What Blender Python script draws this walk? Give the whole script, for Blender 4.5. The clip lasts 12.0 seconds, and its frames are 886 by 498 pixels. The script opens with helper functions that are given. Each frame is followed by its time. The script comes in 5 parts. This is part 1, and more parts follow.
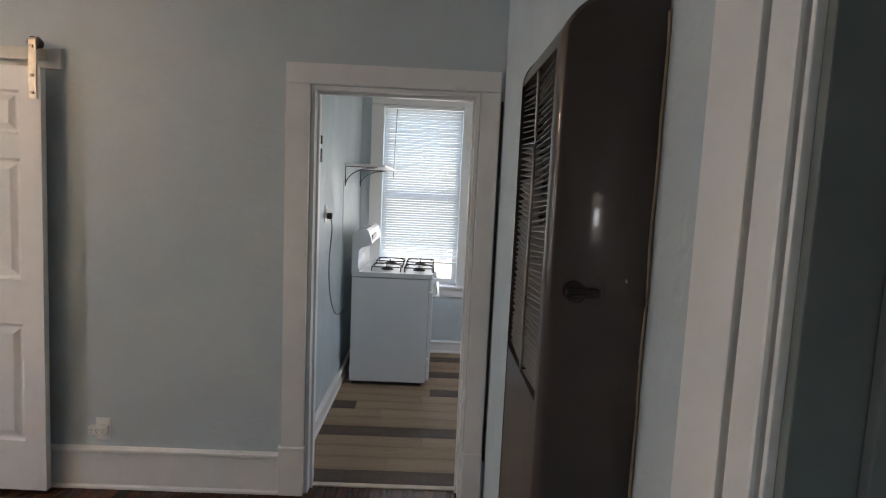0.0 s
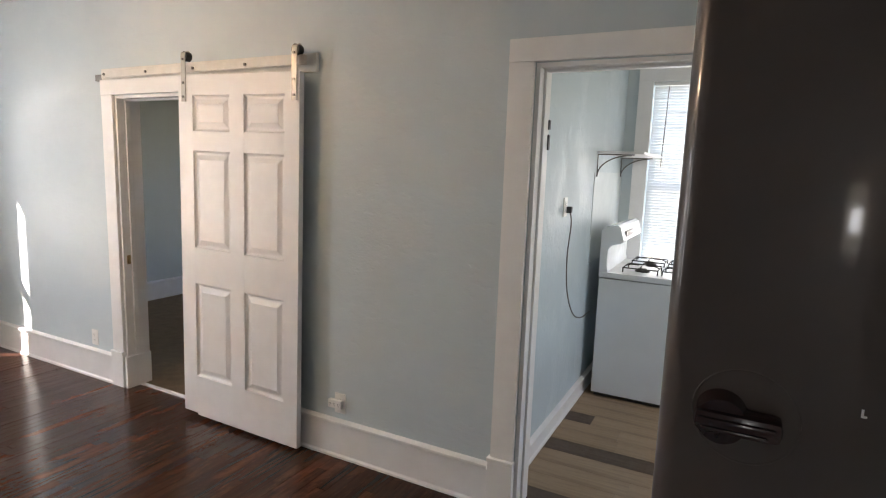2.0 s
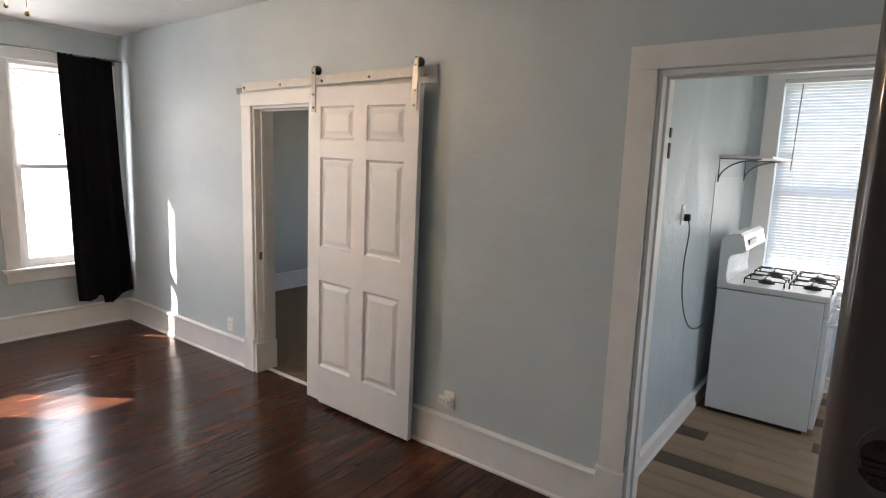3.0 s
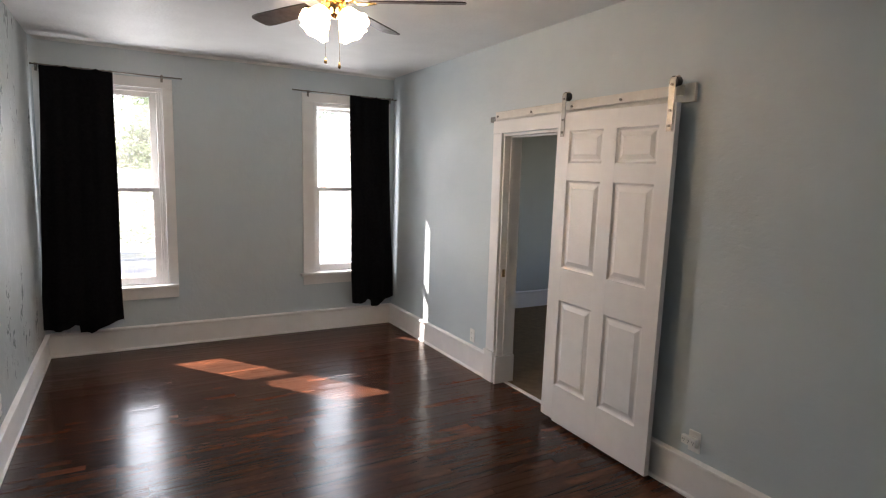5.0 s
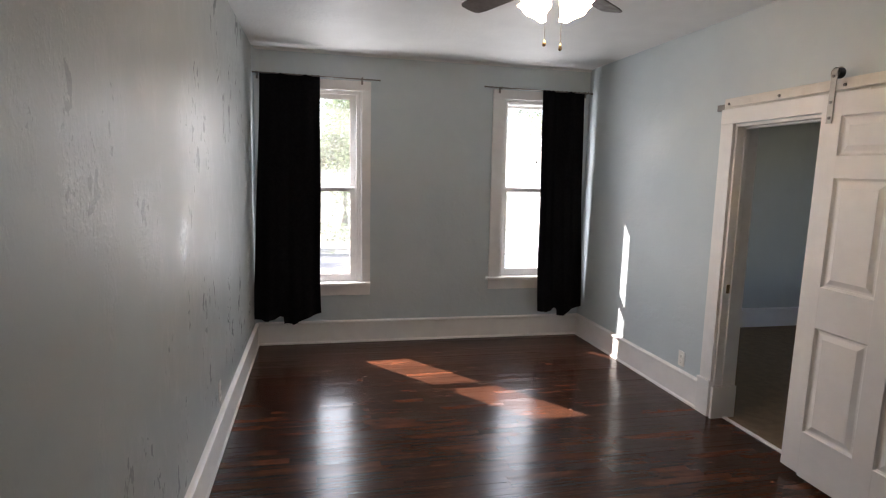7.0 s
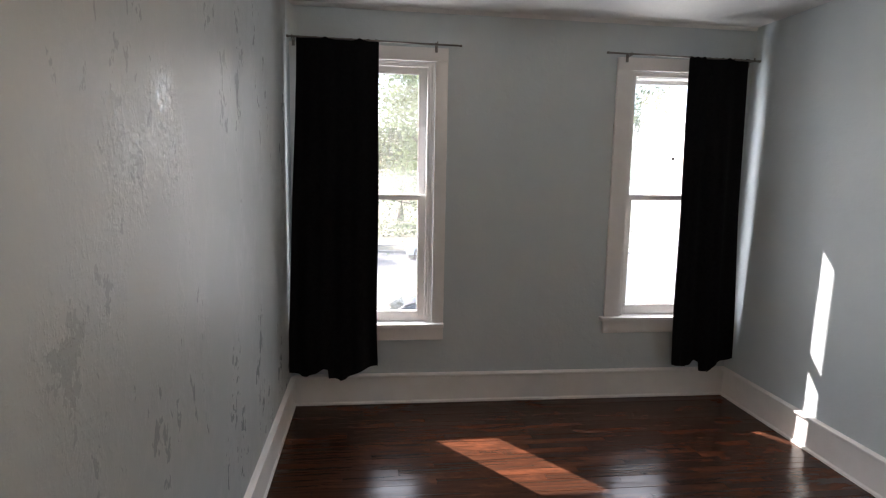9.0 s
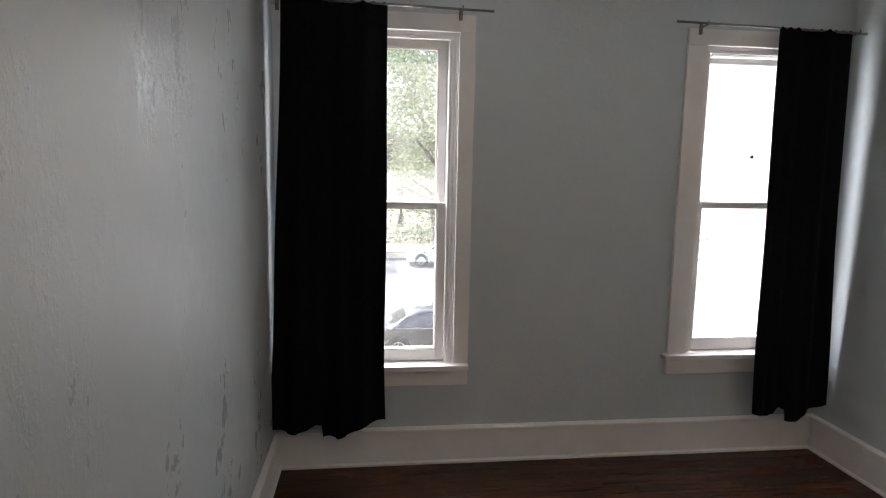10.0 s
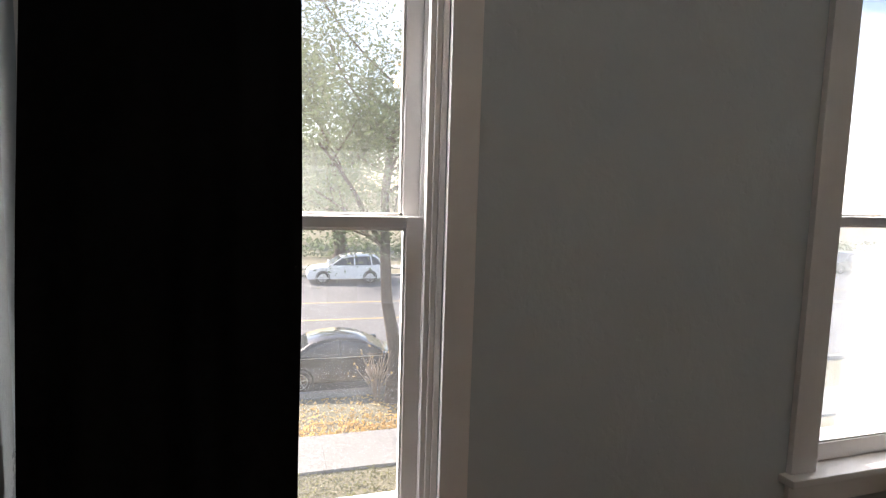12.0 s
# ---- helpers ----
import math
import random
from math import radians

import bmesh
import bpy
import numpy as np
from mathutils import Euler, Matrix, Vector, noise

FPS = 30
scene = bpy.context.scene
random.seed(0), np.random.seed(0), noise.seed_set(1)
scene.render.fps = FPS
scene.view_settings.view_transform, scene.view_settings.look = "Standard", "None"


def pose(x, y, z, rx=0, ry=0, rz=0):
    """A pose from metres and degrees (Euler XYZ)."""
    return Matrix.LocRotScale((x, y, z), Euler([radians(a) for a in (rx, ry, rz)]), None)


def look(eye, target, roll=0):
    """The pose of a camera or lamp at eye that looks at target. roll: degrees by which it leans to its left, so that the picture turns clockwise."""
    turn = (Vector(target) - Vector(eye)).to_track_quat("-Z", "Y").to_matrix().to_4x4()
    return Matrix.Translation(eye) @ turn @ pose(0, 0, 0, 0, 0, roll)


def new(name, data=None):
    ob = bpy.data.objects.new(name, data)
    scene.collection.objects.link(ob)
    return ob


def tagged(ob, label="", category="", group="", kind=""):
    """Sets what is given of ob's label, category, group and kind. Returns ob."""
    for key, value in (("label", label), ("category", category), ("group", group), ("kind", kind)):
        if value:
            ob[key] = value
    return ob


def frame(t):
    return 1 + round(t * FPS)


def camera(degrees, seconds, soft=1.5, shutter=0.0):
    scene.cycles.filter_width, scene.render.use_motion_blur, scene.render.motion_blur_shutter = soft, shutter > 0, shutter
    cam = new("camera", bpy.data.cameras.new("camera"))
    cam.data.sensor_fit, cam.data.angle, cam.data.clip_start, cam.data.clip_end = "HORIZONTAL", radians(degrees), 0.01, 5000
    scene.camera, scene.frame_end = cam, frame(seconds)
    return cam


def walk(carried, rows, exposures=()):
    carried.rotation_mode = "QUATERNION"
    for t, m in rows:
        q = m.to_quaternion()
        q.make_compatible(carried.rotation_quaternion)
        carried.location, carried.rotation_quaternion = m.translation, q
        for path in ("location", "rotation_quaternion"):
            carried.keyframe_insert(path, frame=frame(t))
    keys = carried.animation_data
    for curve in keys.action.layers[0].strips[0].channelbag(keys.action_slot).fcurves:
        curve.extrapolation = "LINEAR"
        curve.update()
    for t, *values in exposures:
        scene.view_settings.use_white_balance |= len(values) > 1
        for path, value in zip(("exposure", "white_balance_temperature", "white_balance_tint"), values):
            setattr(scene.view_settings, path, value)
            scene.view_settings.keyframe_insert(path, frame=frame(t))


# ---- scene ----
cam = camera(76.0, 12.0, soft=1.15)
PATH = [
    (0, (0.121, 0.028, 1.584), (0.158, 2.017, 1.373), 2.6),
    (0.5, (0.181, 0.252, 1.579), (0.02, 2.232, 1.349), 2.4),
    (1, (0.227, 0.423, 1.586), (-0.18, 2.364, 1.33), 2.3),
    (1.5, (0.322, 0.481, 1.588), (-0.353, 2.343, 1.311), 2.1),
    (2, (0.325, 0.433, 1.599), (-0.585, 2.191, 1.313), 2.0),
    (2.5, (0.304, 0.38, 1.608), (-0.784, 2.033, 1.319), 2.0),
    (2.7, (0.298, 0.362, 1.626), (-0.836, 1.983, 1.328), 2.0),
    (4.3, (0.354, 0.281, 1.672), (-1.202, 1.507, 1.396), 1.5),
    (4.5, (0.345, 0.27, 1.657), (-1.268, 1.423, 1.391), 1.5),
    (5, (0.316, 0.25, 1.643), (-1.418, 1.215, 1.391), 1.6),
    (5.5, (0.287, 0.232, 1.648), (-1.539, 1.008, 1.395), 1.5),
    (6, (0.262, 0.206, 1.638), (-1.619, 0.837, 1.387), 1.6),
    (6.5, (0.128, 0.162, 1.623), (-1.783, 0.696, 1.366), 1.5),
    (7, (-0.091, 0.145, 1.602), (-2.027, 0.578, 1.347), 1.5),
    (7.5, (-0.41, 0.18, 1.614), (-2.364, 0.527, 1.361), 1.6),
    (7.7, (-0.541, 0.189, 1.619), (-2.497, 0.511, 1.356), 1.6),
    (9.5, (-2.016, 0.118, 1.662), (-3.983, 0.356, 1.385), 1.3),
    (10, (-2.425, 0.104, 1.627), (-4.392, 0.352, 1.364), 1.3),
    (10.5, (-2.851, 0.12, 1.649), (-4.811, 0.414, 1.386), 1.0),
    (11, (-3.227, 0.053, 1.602), (-5.183, 0.409, 1.384), 1.3),
    (11.5, (-3.637, 0.077, 1.588), (-5.574, 0.526, 1.373), 1.4),
    (12, (-4.021, 0.103, 1.546), (-5.921, 0.693, 1.34), 1.9),
]
STOPS = [(0.0, 2.6), (0.6, 3.0), (1.6, 3.22), (2.5, 2.98), (4.5, 2.66), (5.5, 2.42), (7.0, 2.33), (9.5, 1.95), (10.5, 1.9), (11.2, 1.6), (12.0, 1.22)]
EXPOSURES = [(t, e, 6800 if 0.3 < t < 5 else 6950 if t > 11.5 else 6600, 17) for t, e in STOPS]
walk(cam, [(t, look(eye, target, roll)) for t, eye, target, roll in PATH], EXPOSURES)

# ---- light ----
world = bpy.data.worlds.new("sky")
scene.world = world
world.use_nodes = True
wn = world.node_tree.nodes
wl = world.node_tree.links
sky = wn.new("ShaderNodeTexSky")
sky.sky_type = 'NISHITA'
sky.sun_disc = False
SUN_TO = Vector((-1.0, -0.745, 1.076)).normalized()
sky.sun_elevation = math.asin(SUN_TO.z)
sky.sun_rotation = math.atan2(SUN_TO.x, SUN_TO.y)
wn["Background"].inputs["Strength"].default_value = 0.15
wl.new(sky.outputs[0], wn["Background"].inputs["Color"])

sun_data = bpy.data.lights.new("sun", "SUN")
sun_data.energy = 5.0
sun_data.angle = radians(0.5)
sun_data.color = (1.0, 0.93, 0.84)
sun = new("sun", sun_data)
sun.matrix_world = look((-20, -15, 22), (-20 - SUN_TO.x, -15 - SUN_TO.y, 22 - SUN_TO.z))


def area_light(name, eye, target, sx, sy, watts, colour):
    d = bpy.data.lights.new(name, "AREA")
    d.shape, d.size, d.size_y, d.energy, d.color = "RECTANGLE", sx, sy, watts, colour
    o = new(name, d)
    o.matrix_world = look(eye, target)
    return o


def bulb_light(name, p, watts, colour, r):
    d = bpy.data.lights.new(name, "POINT")
    d.energy, d.color, d.shadow_soft_size = watts, colour, r
    o = new(name, d)
    o.location = p
    return o


DAY = (0.90, 0.96, 1.0)
# sky light standing in the two west openings and the kitchen window
area_light("daylight_fill", (-5.565, 0.13, 1.47), (0, 0.13, 0.9), 0.68, 1.58, 7.8, DAY)
area_light("daylight_fill", (-5.60, 2.28, 1.47), (0, 2.28, 0.9), 0.68, 1.62, 5.2, DAY)
area_light("daylight_fill", (0.0, 5.51, 1.5), (0, 0, 1.5), 0.70, 1.6, 0.6, DAY)
# extra lamp on the room side of the blind, for the light it spreads
area_light("daylight_fill", (0.0, 5.37, 1.35), (0, 0, 0.3), 0.70, 1.1, 0.55, (1.0, 0.99, 0.93))
# fill lamp at an added, unseen side window, to brighten the kitchen
area_light("daylight_fill", (2.26, 3.95, 1.5), (-0.3, 4.1, 0.3), 0.85, 1.4, 2.0, (1.0, 0.98, 0.90))
# warm fill lamp at an added, unseen bedroom window
area_light("daylight_fill", (-3.75, 6.36, 1.4), (-3.75, 0, 1.0), 0.85, 1.5, 0.7, (1.0, 0.92, 0.78))
# small lamp in an added, unseen hall pane, for the heater's glint
area_light("daylight_fill", (0.475, -0.47, 1.505), (0.40, 3, 1.5), 0.045, 0.06, 0.03, DAY)
WARM = (1.0, 0.72, 0.45)

# ---- materials ----


class Mat:
    """A small node builder."""

    def __init__(self, name, rough=0.5, metal=0.0, colour=(0.5, 0.5, 0.5), spec=0.5):
        self.m = bpy.data.materials.new(name)
        self.m.use_nodes = True
        self.t = self.m.node_tree
        self.b = self.t.nodes["Principled BSDF"]
        self.b.inputs["Base Color"].default_value = (*colour, 1)
        self.b.inputs["Roughness"].default_value = rough
        self.b.inputs["Metallic"].default_value = metal
        self.b.inputs["Specular IOR Level"].default_value = spec
        self.tc = self.t.nodes.new("ShaderNodeTexCoord")

    def node(self, kind, **values):
        n = self.t.nodes.new(kind)
        for k, v in values.items():
            n.inputs[k.replace("_", " ")].default_value = v
        return n

    def link(self, a, b):
        self.t.links.new(a, b)

    def coords(self, scale=(1, 1, 1)):
        mp = self.t.nodes.new("ShaderNodeMapping")
        mp.inputs["Scale"].default_value = scale
        self.link(self.tc.outputs["Object"], mp.inputs["Vector"])
        return mp.outputs[0]

    def noise(self, scale, detail=4.0, rough=0.55, stretch=(1, 1, 1), distortion=0.0):
        n = self.node("ShaderNodeTexNoise", Scale=scale, Detail=detail, Roughness=rough, Distortion=distortion)
        self.link(self.coords(stretch), n.inputs["Vector"])
        return n.outputs["Fac"]

    def ramp(self, fac, stops):
        r = self.t.nodes.new("ShaderNodeValToRGB")
        els = r.color_ramp.elements
        els[0].position, els[0].color = stops[0][0], (*stops[0][1], 1)
        els[1].position, els[1].color = stops[-1][0], (*stops[-1][1], 1)
        for p, c in stops[1:-1]:
            els.new(p).color = (*c, 1)
        self.link(fac, r.inputs[0])
        return r.outputs[0]

    def mix(self, fac, a, b, blend="MIX"):
        n = self.t.nodes.new("ShaderNodeMix")
        n.data_type = "RGBA"
        n.blend_type = blend
        for sock, v in ((n.inputs[0], fac), (n.inputs[6], a), (n.inputs[7], b)):
            if isinstance(v, (int, float)):
                sock.default_value = v
            elif isinstance(v, tuple):
                sock.default_value = (*v, 1)
            else:
                self.link(v, sock)
        return n.outputs[2]

    def range(self, fac, lo, hi, a=0.0, b=1.0):
        n = self.node("ShaderNodeMapRange", From_Min=a, From_Max=b, To_Min=lo, To_Max=hi)
        self.link(fac, n.inputs[0])
        return n.outputs[0]

    def smooth_range(self, fac, lo, hi, a=0.0, b=1.0):
        n = self.node("ShaderNodeMapRange")
        n.interpolation_type = "SMOOTHSTEP"
        for i, v in ((1, a), (2, b), (3, lo), (4, hi)):
            n.inputs[i].default_value = v
        self.link(fac, n.inputs[0])
        return n.outputs[0]

    def times(self, a, b):
        n = self.t.nodes.new("ShaderNodeMath")
        n.operation = "MULTIPLY"
        self.link(a, n.inputs[0])
        self.link(b, n.inputs[1])
        return n.outputs[0]

    def colour(self, sock):
        self.link(sock, self.b.inputs["Base Color"])
        return self

    def rough(self, sock):
        self.link(sock, self.b.inputs["Roughness"])
        return self

    def bump(self, fac, strength, dist):
        n = self.node("ShaderNodeBump", Strength=strength, Distance=dist)
        self.link(fac, n.inputs["Height"])
        old = self.b.inputs["Normal"].links
        if old:
            self.link(old[0].from_socket, n.inputs["Normal"])
        self.link(n.outputs[0], self.b.inputs["Normal"])
        return self

    def random(self):
        return self.t.nodes.new("ShaderNodeObjectInfo").outputs["Random"]


def speckled(name, a, b, rough, scale=6.0, bump=0.15, metal=0.0, fine=90.0, dist=0.002, spec=0.5):
    m = Mat(name, rough, metal, a, spec)
    big = m.noise(scale, 5)
    m.colour(m.ramp(big, [(0.3, a), (0.7, b)]))
    lo, hi = (max(0.29, rough - 0.1), rough + 0.1) if rough > 0.27 else (max(0.03, rough - 0.08), min(0.26, rough + 0.08))
    m.rough(m.range(m.noise(scale * 2.3, 4), lo, min(1, hi), 0.3, 0.7))
    if bump:
        m.bump(m.noise(fine, 3), bump, dist)
    return m.m


def wall_paint(name, a, b, rough, pits, spec=0.5):
    """Satin paint over uneven old plaster: trowelled streaks, patches of coarse grit, roller stipple."""
    m = Mat(name, rough, 0, a, spec)
    m.colour(m.ramp(m.noise(2.2, 6.0, 0.65), [(0.25, a), (0.75, b)]))
    patch = m.smooth_range(m.noise(2.6, 6.0, 0.6, (0.5, 1, 0.9), 0.3), 0, 1, 0.44, 0.62)
    pit = m.smooth_range(m.noise(24, 2, 0.5, (0.7, 1, 1)), 0, 1, 0.28, 0.40)
    m.rough(m.range(patch, rough + 0.16, rough - 0.05))
    m.bump(m.noise(4.5, 3, 0.45, (0.5, 1, 1)), pits, 0.0016)
    m.bump(patch, pits, 0.0014)
    m.bump(m.times(patch, m.noise(42, 3, 0.55, (0.6, 1, 1))), pits, 0.0036)
    m.bump(pit, pits, 0.0012)
    m.bump(m.noise(75, 2, 0.5), 0.4, 0.0008)
    return m.m


def shaded_patched_paint(name, a, b):
    """The wall paint darkened to carry this wall's shade, over a badly skimmed wall: downward trowel streaks and
    flaking patches that catch the light.
    """
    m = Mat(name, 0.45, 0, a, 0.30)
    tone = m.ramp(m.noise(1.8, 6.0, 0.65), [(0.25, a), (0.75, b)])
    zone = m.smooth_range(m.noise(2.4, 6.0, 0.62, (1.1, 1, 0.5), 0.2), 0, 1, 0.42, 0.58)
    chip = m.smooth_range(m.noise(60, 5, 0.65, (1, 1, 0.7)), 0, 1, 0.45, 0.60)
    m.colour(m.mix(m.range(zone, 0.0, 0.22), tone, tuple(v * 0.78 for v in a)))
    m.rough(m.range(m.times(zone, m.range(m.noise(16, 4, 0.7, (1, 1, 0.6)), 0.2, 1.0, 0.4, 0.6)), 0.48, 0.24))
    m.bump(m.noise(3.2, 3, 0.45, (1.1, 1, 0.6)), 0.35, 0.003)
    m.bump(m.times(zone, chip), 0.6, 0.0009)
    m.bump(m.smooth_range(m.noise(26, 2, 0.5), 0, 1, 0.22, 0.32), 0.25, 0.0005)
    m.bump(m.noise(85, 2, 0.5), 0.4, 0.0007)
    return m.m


MW = wall_paint("wall_paint", (0.50, 0.565, 0.592), (0.55, 0.61, 0.632), 0.46, 0.40)
# same paint as MW with a darker base, standing for the wall's shade
MWS = shaded_patched_paint("shaded_patched_wall_paint", (0.365, 0.398, 0.402), (0.41, 0.443, 0.446))
# wall paint shifted to grey-green to offset the bedroom's blue light
MWB = wall_paint("greyed_bedroom_paint", (0.46, 0.485, 0.465), (0.50, 0.525, 0.505), 0.46, 0.3)
MWK = wall_paint("kitchen_gloss_paint", (0.46, 0.535, 0.565), (0.51, 0.58, 0.605), 0.345, 0.8, 0.42)
MC = speckled("ceiling_paint", (0.70, 0.70, 0.69), (0.76, 0.76, 0.75), 0.6, 3.0, 0.5, fine=38.0, dist=0.006)
MT = speckled("trim_paint", (0.78, 0.765, 0.75), (0.83, 0.815, 0.80), 0.34, 9.0, 0.12, fine=70.0, dist=0.002)
MDOOR = speckled("door_paint", (0.78, 0.76, 0.75), (0.82, 0.80, 0.79), 0.38, 12.0, 0.1, fine=120.0, dist=0.001)
MOUT = speckled("outlet_plastic", (0.78, 0.77, 0.74), (0.82, 0.81, 0.78), 0.35, 20, 0)
MDARK = speckled("dark_slot", (0.015, 0.014, 0.013), (0.03, 0.028, 0.026), 0.6, 30, 0)
MBLACK = speckled("black_metal", (0.018, 0.018, 0.019), (0.03, 0.03, 0.031), 0.42, 30, 0.1)
MNICKEL = speckled("brushed_nickel", (0.40, 0.375, 0.34), (0.48, 0.45, 0.41), 0.46, 20, 0.08, 0.75)
MRAIL = speckled("rail_paint", (0.62, 0.59, 0.54), (0.72, 0.69, 0.64), 0.45, 14, 0.15)
MBRASS = speckled("polished_brass", (0.62, 0.38, 0.16), (0.74, 0.48, 0.22), 0.22, 20, 0.05, 1.0)
MENAMEL = speckled("white_enamel", (0.74, 0.76, 0.77), (0.78, 0.80, 0.81), 0.2, 5, 0.03)
MIRON = speckled("cast_iron", (0.02, 0.02, 0.021), (0.035, 0.034, 0.033), 0.55, 40, 0.3)
MCARPET = speckled("brown_carpet", (0.19, 0.135, 0.08), (0.25, 0.18, 0.11), 0.95, 14, 0.9, fine=300.0, dist=0.006)
MVINYLB = speckled("blind_vinyl", (0.80, 0.80, 0.79), (0.84, 0.84, 0.83), 0.4, 20, 0)
MWOODTHR = speckled("pale_threshold", (0.50, 0.43, 0.34), (0.62, 0.55, 0.45), 0.45, 15, 0.1)


def heater_enamel():
    m = Mat("brown_enamel", 0.22, 0, (0.045, 0.036, 0.032))
    m.colour(m.ramp(m.noise(7, 5), [(0.3, (0.060, 0.045, 0.040)), (0.7, (0.074, 0.056, 0.050))]))
    m.rough(m.range(m.noise(9, 3), 0.285, 0.34, 0.2, 0.8))
    m.b.inputs["Coat Weight"].default_value = 0.4
    m.b.inputs["Coat Roughness"].default_value = 0.06
    m.b.inputs["Specular IOR Level"].default_value = 0.22
    m.bump(m.noise(55, 2), 0.04, 0.001)
    return m.m


def black_cloth():
    m = Mat("black_cloth", 0.95, 0, (0.006, 0.006, 0.007), 0.1)
    m.colour(m.ramp(m.noise(40, 4), [(0.3, (0.004, 0.004, 0.005)), (0.7, (0.008, 0.008, 0.009))]))
    m.bump(m.noise(700, 2), 0.3, 0.001)
    return m.m


def dark_boards():
    """Old strip floor, stained almost black, worn red-brown in places, thick varnish."""
    m = Mat("dark_floorboard", 0.2, 0, (0.03, 0.014, 0.009))
    grain = m.noise(18, 6, 0.65, (1, 0.06, 1), 0.6)
    wear = m.noise(3.0, 7, 0.70, (1, 0.42, 1), 0.4)
    rnd = m.random()
    base = m.ramp(grain, [(0.25, (0.020, 0.0095, 0.0065)), (0.75, (0.080, 0.031, 0.017))])
    worn = m.ramp(grain, [(0.25, (0.09, 0.027, 0.013)), (0.75, (0.30, 0.10, 0.048))])
    amt = m.node("ShaderNodeMath")
    amt.operation = "ADD"
    m.link(m.range(wear, -0.25, 0.85, 0.44, 0.72), amt.inputs[0])
    m.link(m.range(rnd, -0.13, 0.10), amt.inputs[1])
    amt.use_clamp = True
    m.colour(m.mix(amt.outputs[0], base, worn))
    m.rough(m.range(m.noise(9, 5, 0.6, (1, 0.3, 1)), 0.16, 0.262, 0.32, 0.70))
    m.bump(m.noise(7.0, 4, 0.55, (2.2, 0.22, 1)), 0.25, 0.004)
    m.bump(grain, 0.10, 0.0015)
    m.bump(m.noise(34, 4, 0.6, (1.6, 0.22, 1)), 0.18, 0.0012)
    m.b.inputs["Specular IOR Level"].default_value = 0.24
    return m.m


def vinyl_planks(name, a, c):
    m = Mat(name, 0.5, 0, a, 0.3)
    grain = m.noise(14, 6, 0.6, (0.08, 1, 1), 0.5)
    tone = m.ramp(m.random(), [(0.0, a), (1.0, c)])
    m.colour(m.mix(0.9, tone, m.ramp(grain, [(0.3, (0.45, 0.42, 0.40)), (0.7, (1, 1, 1))]), "MULTIPLY"))
    m.rough(m.range(m.noise(30, 3), 0.45, 0.62, 0.3, 0.7))
    m.bump(grain, 0.15, 0.001)
    return m.m


def veiled_glass(name, veil):
    """Clear glass with a dirt film that catches the sun, thickened to imitate overexposed glare."""
    m = Mat(name, 0.0)
    m.t.nodes.remove(m.b)
    tr = m.t.nodes.new("ShaderNodeBsdfTransparent")
    gl = m.t.nodes.new("ShaderNodeBsdfGlossy")
    gl.inputs["Roughness"].default_value = 0.02
    tl = m.t.nodes.new("ShaderNodeBsdfTranslucent")
    tl.inputs["Color"].default_value = (0.95, 0.96, 0.95, 1)
    m1 = m.t.nodes.new("ShaderNodeMixShader")
    m1.inputs[0].default_value = 0.07
    m.link(tr.outputs[0], m1.inputs[1])
    m.link(gl.outputs[0], m1.inputs[2])
    m2 = m.t.nodes.new("ShaderNodeMixShader")
    m.link(m.range(m.noise(4.0, 5, 0.65), veil * 0.6, veil * 1.4, 0.3, 0.7), m2.inputs[0])
    m.link(m1.outputs[0], m2.inputs[1])
    m.link(tl.outputs[0], m2.inputs[2])
    m.link(m2.outputs[0], m.t.nodes["Material Output"].inputs["Surface"])
    return m.m


def lit_shade():
    m = Mat("lit_frosted_glass", 0.35, 0, (0.9, 0.85, 0.78))
    m.b.inputs["Emission Color"].default_value = (1.0, 0.80, 0.56, 1)
    m.b.inputs["Emission Strength"].default_value = 3.6
    return m.m


MH, MCLOTH, MFLOOR, MVINYL, MGLASS, MSHADE = heater_enamel(), black_cloth(), dark_boards(), vinyl_planks("pale_vinyl_plank", (0.38, 0.27, 0.175), (0.44, 0.32, 0.21)), veiled_glass("window_glass", 0.013), lit_shade()
MVINYLD = vinyl_planks("dark_vinyl_plank", (0.095, 0.066, 0.048), (0.145, 0.105, 0.078))
# strongest white film, washing out the second window's view like overexposure
MGLASS2 = veiled_glass("hazy_window_glass", 0.10)
MGLASS3 = veiled_glass("veiled_window_glass", 0.032)
MBLADE = speckled("dark_blade", (0.022, 0.014, 0.011), (0.045, 0.03, 0.024), 0.4, 8, 0.1)
MKNOB = speckled("dark_red_knob", (0.022, 0.009, 0.009), (0.035, 0.014, 0.013), 0.16, 20, 0.05)
# white jamb darkened to grey-green: its shade is put into the colour
MDIMJAMB = speckled("shaded_jamb_paint", (0.15, 0.17, 0.165), (0.20, 0.22, 0.21), 0.5, 8, 0.1)

# ---- builders ----


def bx(bm, x0, x1, y0, y1, z0, z1, bevel=0.0):
    r = bmesh.ops.create_cube(bm, size=1.0, matrix=Matrix.Translation(((x0 + x1) / 2, (y0 + y1) / 2, (z0 + z1) / 2))
                              @ Matrix.Diagonal((abs(x1 - x0), abs(y1 - y0), abs(z1 - z0), 1)))
    if bevel:
        es = list({e for v in r["verts"] for e in v.link_edges})
        got = bmesh.ops.bevel(bm, geom=es, offset=bevel, segments=2, profile=0.6, affect="EDGES", clamp_overlap=True)
        rounded = set(got["faces"])
        for v in got["verts"]:
            for f in v.link_faces:
                if f not in rounded:
                    f.material_index = 1
    return bm


def box(*a, bevel=0.0):
    return bx(bmesh.new(), *a, bevel=bevel)


